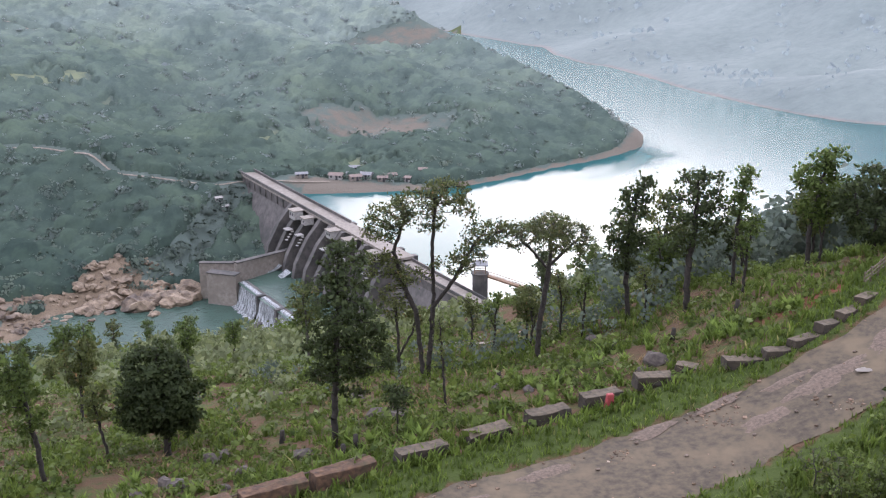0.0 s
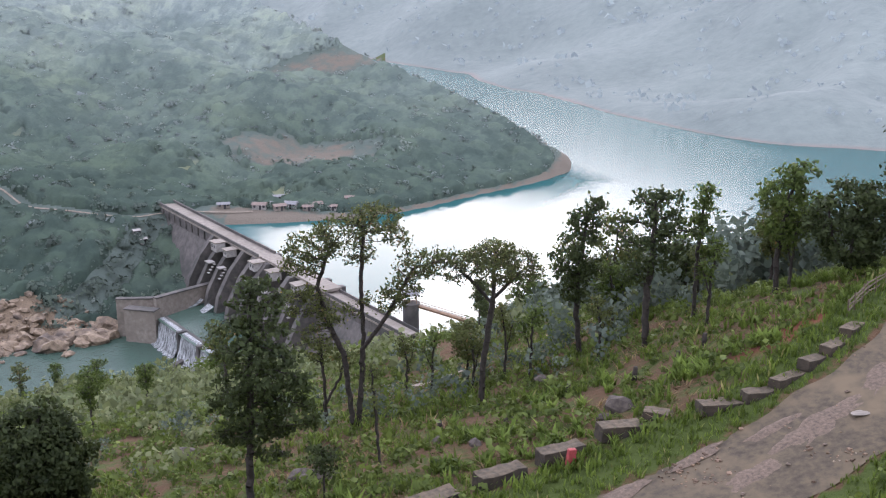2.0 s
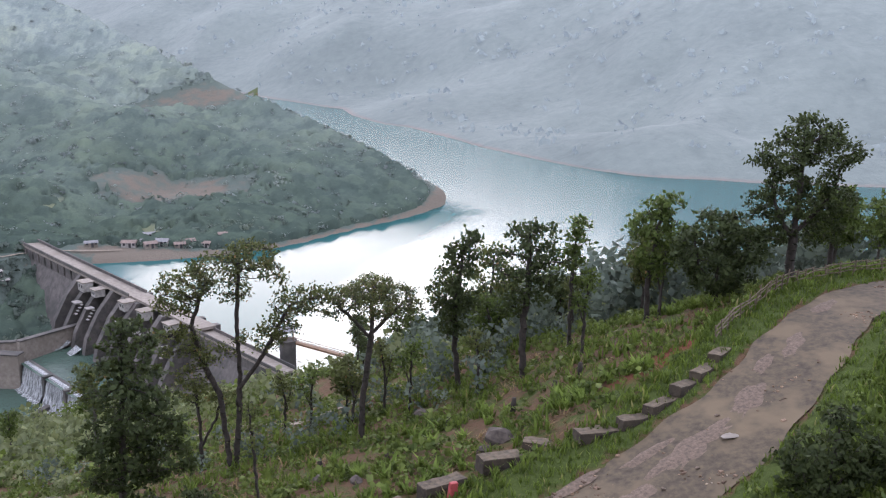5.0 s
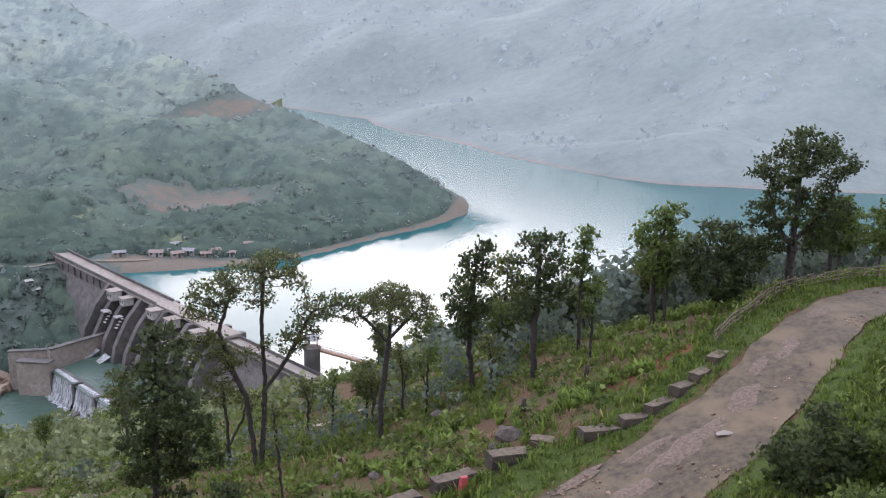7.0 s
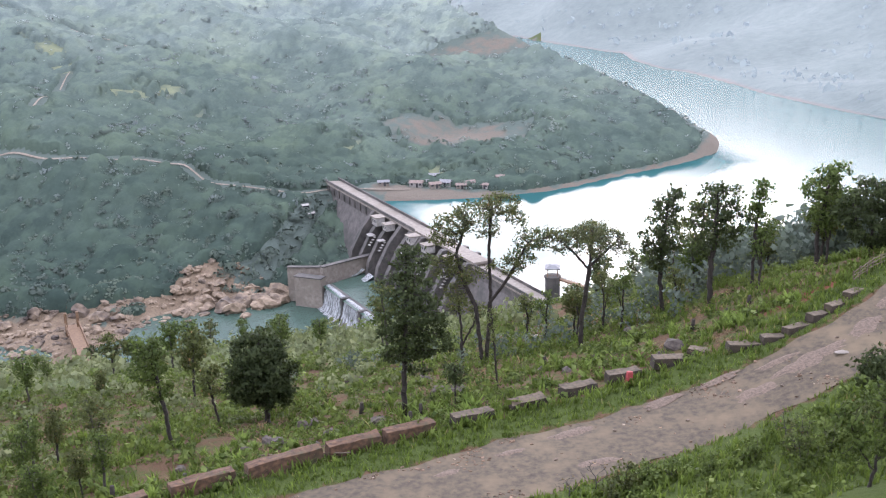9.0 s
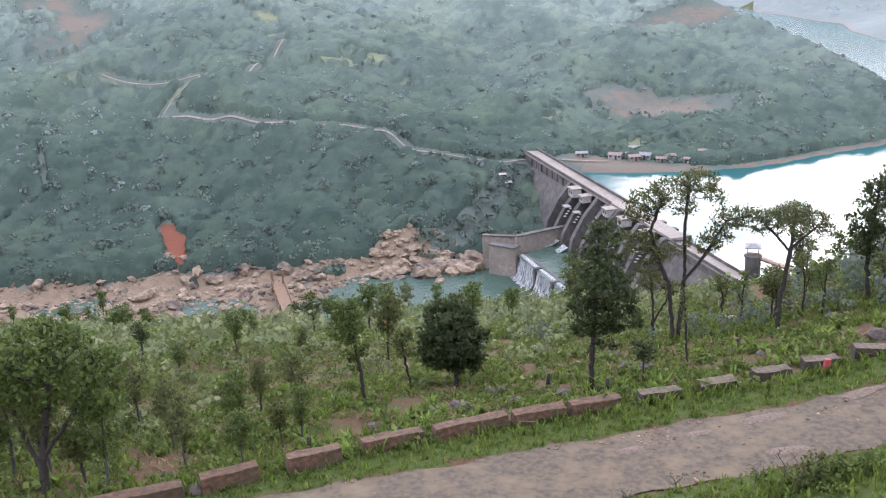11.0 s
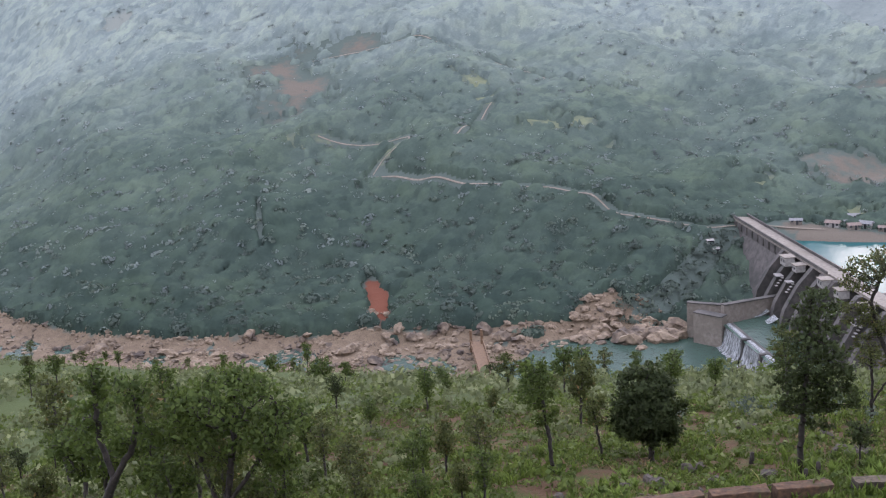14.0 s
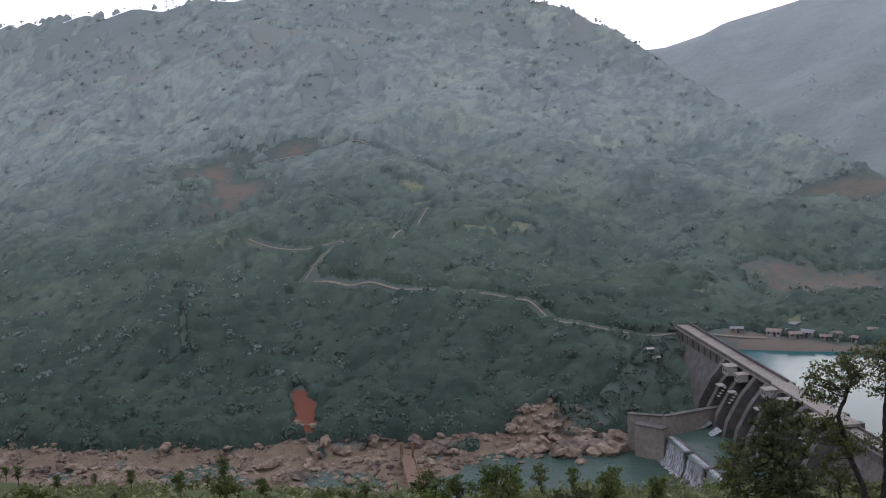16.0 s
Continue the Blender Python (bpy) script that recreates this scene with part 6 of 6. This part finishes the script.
def small_trees():
    """Trees on the lower slope, a few kinds copied about."""
    rng = np.random.default_rng(21)
    kinds = []
    for k, (h, mat, bare, text) in enumerate([(8, M_LEAF, 0.1, "thin-trunked tree with a light green crown"), (7, M_LEAF_THIN, 0.0, "grey-green tree with an open crown"), (9, M_LEAF_THIN, 0.25, "tall thin tree with sparse leaves"), (6, M_LEAF_DARK, 0.0, "dark green bushy tree on the slope"), (7.5, M_LEAF, 0.0, "leafy green tree with a rounded crown")]):
        s = (-1) ** k
        ob = tree("slope_tree", (0, 0, 0), 60 + k, [[(0, 0, 0), (0.1 * s, 0.1, h * 0.4), (0.4 * s, 0, h * 0.85)], [(0.1 * s, 0, h * 0.38), (-0.9 * s, 0.4, h * 0.7)]],
                  [(0.4 * s, 0, h * 0.84, h * 0.2, h * 0.19, h * 0.13), (-0.9 * s, 0.4, h * 0.7, h * 0.17, h * 0.17, h * 0.11), (0.9 * s, -0.4, h * 0.62, h * 0.15, h * 0.15, h * 0.1), (0, 0, h * 0.5, h * 0.15, h * 0.14, h * 0.09)],
                  230, 0.45, 0.65, 0.02, 2.3, 0.15, 0.3, 6, 0.4, mat, M_BARK if k % 2 else M_PALEBARK, text, bare=bare, group="trees on the lower slope", sides=4)
        kinds.append(ob)
    spots = []
    # wood below the kerb wall
    tries = [(-53.3, 12.4, 1.4, 0), (-43.7, 9.2, 1.25, 4), (-39.6, 9.6, 1.15, 2), (-35.1, 9.9, 0.95, 0), (-37.2, 10.4, 1.0, 1), (-73, 26, 1.35, 2), (-31, 13, 0.85, 2), (-27, 13.5, 0.72, 4), (-26.2, 21.3, 0.8, 0), (-48, 11.5, 1.25, 0), (-46, 14, 1.2, 2), (-41.5, 12.5, 1.1, 2), (-60, 16, 1.3, 4), (-58, 22, 1.3, 2), (-50, 16, 1.1, 4), (-37, 21, 0.85, 2), (-40.5, 26, 0.95, 1), (-33, 23, 0.8, 0), (-46, 30, 1.0, 2), (-52, 36, 1.05, 0), (-30.5, 30, 0.85, 2), (-36, 34, 0.9, 1), (-63, 33, 1.15, 4), (-70, 42, 1.1, 1), (-28, 21.5, 0.7, 1), (-43, 20, 0.95, 2), (-34.5, 27.5, 0.85, 4), (-47, 24, 1.0, 0), (-55, 28, 1.1, 1)]
    spots += [(x, y, s * (0.8 if x > -49 else 1.0), k) for x, y, s, k in tries]
    n = 0
    while n < 135:
        x, y = rng.uniform(-330, 190), rng.uniform(55, 262)
        c = land(np.array([x]), np.array([y]))
        if c["road_side"][0] < 0 or c["down"][0] < 42 or c["dn"][0] < 9 or c["sn"][0] > 0 or c["near"][0] < c["z"][0] - 0.01:
            continue
        if -70 < x < 10 and y > 150 and rng.random() < 0.75:
            continue
        if abs(x + 145 - (y - 245) * 0.6) < 12:
            continue
        spots.append((x, y, rng.uniform(0.6, 1.25), int(rng.integers(0, 5))))
        n += 1
    for _ in range(34):
        x, y = rng.uniform(-95, -34), rng.uniform(8, 66)
        if y < 2 * (x + 62) or to_line(np.array([x]), np.array([y]), L_ROAD)[0][0] < 14:
            continue
        spots.append((x, y, rng.uniform(0.55, 0.85), int(rng.integers(0, 5))))
    # belt of trees between the road's bend and the lake
    for _ in range(46):
        x, y = rng.uniform(6, 75), rng.uniform(62, 130)
        spots.append((x, y, rng.uniform(0.7, 1.15), int(rng.integers(0, 5))))
    used = set()
    for x, y, s, k in spots:
        m = pose(x, y, ground_z(x, y) - 0.1, 0, 0, float(rng.uniform(0, 360)))
        if k in used:
            ob = copy_thing(kinds[k], m)
        else:
            ob = kinds[k]
            ob.matrix_basis = m
            used.add(k)
        ob.scale = (s, s, s * float(rng.uniform(0.9, 1.15)))


small_trees()
# two larger trees in the young wood below the kerb wall
big = tree("tree", on(-39.0, 8.6), 201, [[(0, 0, 0), (0.1, 0, 1.6), (0.2, 0.2, 3.4)], [(0.1, 0, 1.5), (-1.4, 0.4, 4), (-2.2, 0.6, 6.5)], [(0.2, 0.2, 3.2), (1.2, -0.3, 5.6), (1.6, 0, 8.2)], [(0.2, 0.1, 2.6), (2.2, 0.3, 5), (3.6, 0.4, 7.4)]],
     [(1.4, 0, 9.0, 2.6, 2.3, 1.5), (-1.6, 0.4, 7.6, 2.2, 2.0, 1.4), (3.8, 0.3, 7.8, 1.9, 1.8, 1.3), (0.4, 0, 6.6, 2.0, 1.8, 1.2), (-2.8, 0.6, 5.8, 1.2, 1.2, 0.8), (3.4, 0.4, 5.8, 1.3, 1.3, 0.8)],
     620, 0.4, 0.5, 0.018, 2.3, 0.26, 0.26, 6, 0.36, M_LEAF, M_BARK, "broad branching tree with a full green crown")
big.scale = (1.22, 1.22, 1.22)
big = tree("tree", on(-50.5, 7.5), 202, [[(0, 0, 0), (0.8, 0.2, 2.2), (2.2, 0.4, 4.6), (3.6, 0.5, 6.4)], [(2.0, 0.4, 4.2), (1.2, 0.6, 6.6), (1.4, 0.4, 9.4)], [(3.4, 0.5, 6.2), (4.4, 0.3, 8.2), (4.2, 0.2, 10)]],
     [(1.6, 0.4, 9.6, 0.9, 0.9, 1.3), (1.0, 0.5, 7.6, 0.8, 0.8, 0.8), (4.4, 0.2, 9.8, 0.9, 0.9, 1.1), (5.0, 0.3, 7.6, 1.1, 1.0, 0.8), (2.8, 0.4, 6.8, 0.8, 0.8, 0.6)],
     200, 0.4, 0.5, 0.02, 2.3, 0.24, 0.26, 6, 0.3, M_LEAF, M_BARK, "leaning forked tree with tufted leafy branches")
big.scale = (1.3, 1.3, 1.3)
tree("shrub", on(22.6, 12.6), 203, [[(0, 0, 0), (0.2, 0, 1.4), (0.5, 0.1, 3.4), (0.6, 0, 5.6)], [(0.2, 0, 1.2), (-0.9, 0.2, 2.8), (-1.3, 0.2, 4.2)], [(0.3, 0, 1.8), (1.6, 0, 3.4), (1.9, 0, 4.6)]],
     [(0.6, 0, 5.8, 1.4, 1.3, 1.0), (-1.2, 0.2, 4.4, 1.2, 1.1, 0.9), (1.8, 0, 4.4, 1.2, 1.1, 0.9), (0.2, 0, 3.2, 1.5, 1.3, 0.8), (-1.2, 0, 2.2, 1.0, 0.9, 0.5)],
     330, 0.32, 0.44, 0.012, 2.3, 0.1, 0.22, 6, 0.26, M_LEAF, M_BARK, "tall shrub with open leafy branches above the road")
# shrubs above the road
tree("shrub", on(27.6, 24.6), 91, [[(0, 0, 0), (0.1, 0, 2), (0.3, 0, 4.2)], [(0, 0, 0.6), (-1.6, 0, 2.2)], [(0, 0, 0.6), (1.7, 0, 2.4)]],
     [(0.2, 0, 4.3, 1.3, 1.3, 1.1), (-1.2, 0, 2.8, 1.7, 1.5, 1.2), (1.5, 0, 2.8, 1.7, 1.5, 1.2), (0, 0, 1.6, 2.6, 1.9, 1.2)], 330, 0.36, 0.5, 0.014, 2.3, 0.12, 0.28, 6, 0.3, M_LEAF_DARK, M_BARK, "dense dark shrub with glossy leaves above the road")
tree("shrub", on(31.5, 24.5), 92, [[(0, 0, 0), (0.1, 0, 1.6), (0.3, 0, 3)]], [(0.2, 0, 2.6, 1.7, 1.5, 1.1), (0, 0, 1.3, 2.2, 1.8, 1.0)], 200, 0.36, 0.5, 0.014, 2.3, 0.1, 0.26, 6, 0.28, M_LEAF, M_BARK, "green shrub beside the road")
for k, (x, y, h) in enumerate([(20.4, 18.4, 3.8), (20.6, 20.6, 2.6), (22.4, 19.8, 2.2), (9.4, 17.6, 2.2), (10.8, 18.4, 1.8), (8.4, 16.4, 1.6), (12.4, 19.0, 1.6), (24.0, 21.0, 2.6), (17.8, 20.4, 1.9), (26.0, 20.4, 2.4), (14.8, 18.8, 1.6)]):
    tree("weed", on(x, y), 95 + k, [[(0, 0, 0), (0.1, 0, h * 0.5), (0.2, 0, h)], [(0, 0, 0), (-0.5, 0.2, h * 0.8)], [(0, 0, 0), (0.5, -0.1, h * 0.7)]], [(0.1, 0, h * 0.8, h * 0.45, h * 0.4, h * 0.25), (0, 0, h * 0.4, h * 0.5, h * 0.4, h * 0.25)], 70, 0.25, 0.3, 0.01, 2.3, 0.03, 0.2, 3, 0.16, M_BUSH if k % 2 == 0 else M_LEAF_THIN, M_PALEBARK, "straggly roadside weed with thin stems", bare=0.2, group="weeds above the road")

for k, (x, y, h) in enumerate([(7.6, 17.6, 2.4), (5.9, 17.0, 1.8), (1.2, 15.6, 1.5), (20.0, 22.0, 2.6), (-1.6, 13.6, 1.3)]):
    tree("dry_shrub", on(x, y), 120 + k, [[(0, 0, 0), (0.1, 0, h * 0.4)]], [(0, 0, h * 0.75, h * 0.5, h * 0.4, h * 0.3)], 60, 0.2, 0.22, 0.012, 2.3, 0.04, 0.14, 1, 0.1, M_DRYGRASS, M_PALEBARK, "leafless dry shrub with thin pale twigs", bare=0.9, group="dry shrubs above the road", sides=4)


# ---------------------------------------------------------------- river rocks
def river_rocks():
    rng = np.random.default_rng(17)
    kinds = [rock_mesh("boulder", random.Random(k), 1, 0.8, 0.62, M_ROCK, 2, 0.5) for k in range(6)]
    n = 0
    while n < 260:
        x, y = rng.uniform(-300, -72), rng.uniform(225, 330)
        c = land(np.array([x]), np.array([y]))
        inner = c["df"][0] if c["sf"][0] < 0 else -c["df"][0]
        if not ((-14 < inner < 24) if x > -130 else (-3 < inner < 42)) or c["zf"][0] > -97 or rng.random() < max(0, inner) / (30 if x > -130 else 60):
            continue
        s = min(float(rng.gamma(3.0, 0.85)) + 1.0, 7)
        ob = put("boulder", kinds[n % 6])
        ob.matrix_basis = pose(x, y, max(c["z"][0], -105.4) + 0.1 * s, rng.uniform(-20, 20), rng.uniform(-20, 20), rng.uniform(0, 360)) @ Matrix.Diagonal((s, s * rng.uniform(0.7, 1.2), s * rng.uniform(0.6, 1.0), 1))
        tagged(ob, "pinkish-grey boulder on the river bank", "rock", "boulders along the river")
        n += 1
    for k in range(26):          # the great outcrop beside the basin
        x, y = -88 - 34 * rng.random(), 0
        y = float(np.interp(x, [-122, -100, -86], [302, 316, 322])) + rng.uniform(-9, 7)
        s = float(rng.uniform(5, 11))
        ob = put("boulder", kinds[k % 6])
        ob.matrix_basis = pose(x, y, max(ground_z(x, y), -105.4) + 0.12 * s, rng.uniform(-20, 20), rng.uniform(-20, 20), rng.uniform(0, 360)) @ Matrix.Diagonal((s, s * 0.8, s * rng.uniform(0.6, 0.95), 1))
        tagged(ob, "great pinkish-grey boulder beside the basin", "rock", "boulders along the river")
    # shelves of rubble in the bed, past counting
    x, y = rng.uniform(-420, -70, 21000), rng.uniform(205, 330, 21000)
    c = land(x, y)
    inner = np.where(c["sf"] < 0, c["df"], -c["df"])
    keep = (inner > -17) & (inner < 17 + 7 * rough(x, y, 20, 51.0) + np.clip((-126 - x) / 2, 0, 50)) & (c["zf"] < -97) & (rng.random(len(x)) < 0.6) & ((x < -118) | (inner < 4)) & (c["sn"] > 0)
    x, y = x[keep], y[keep]
    z = np.maximum(c["z"][keep], -105.3)
    bm = bmesh.new()
    bmesh.ops.create_icosphere(bm, subdivisions=1, radius=0.5)
    v = np.array([p.co[:] for p in bm.verts])
    f = np.array([[q.index for q in p.verts] for p in bm.faces])
    bm.free()
    k, m = len(v), len(x)
    r = rng.gamma(3, 0.5, m).clip(0.5, 4)[:, None] * (1 + rng.normal(0, 0.2, (m, k)))
    a = rng.uniform(0, 6.28, m)[:, None]
    verts = np.stack([(np.cos(a) * v[:, 0] - np.sin(a) * v[:, 1] * 0.7) * r + x[:, None], (np.sin(a) * v[:, 0] + np.cos(a) * v[:, 1] * 0.7) * r + y[:, None], v[:, 2] * r * 0.6 + z[:, None]], -1).reshape(-1, 3)
    tagged(put("river_rubble", mesh_of("river_rubble", verts, (f[None] + (np.arange(m) * k)[:, None, None]).reshape(-1, 3), M_ROCK)), "pale pinkish boulders and rubble along the river bed", "rocks", kind="stuff")


river_rocks()
bm = bmesh.new()
add_prism(bm, [(0.9, -107), (0.9, -103.6), (-0.9, -103.6), (-0.9, -107)], (-65.5, 283, 0), (-60, 294, 0))
tagged(put("guide_wall", bm_mesh("guide_wall", bm, M_CONCRETE)), "low dark concrete wall in the river", "wall")
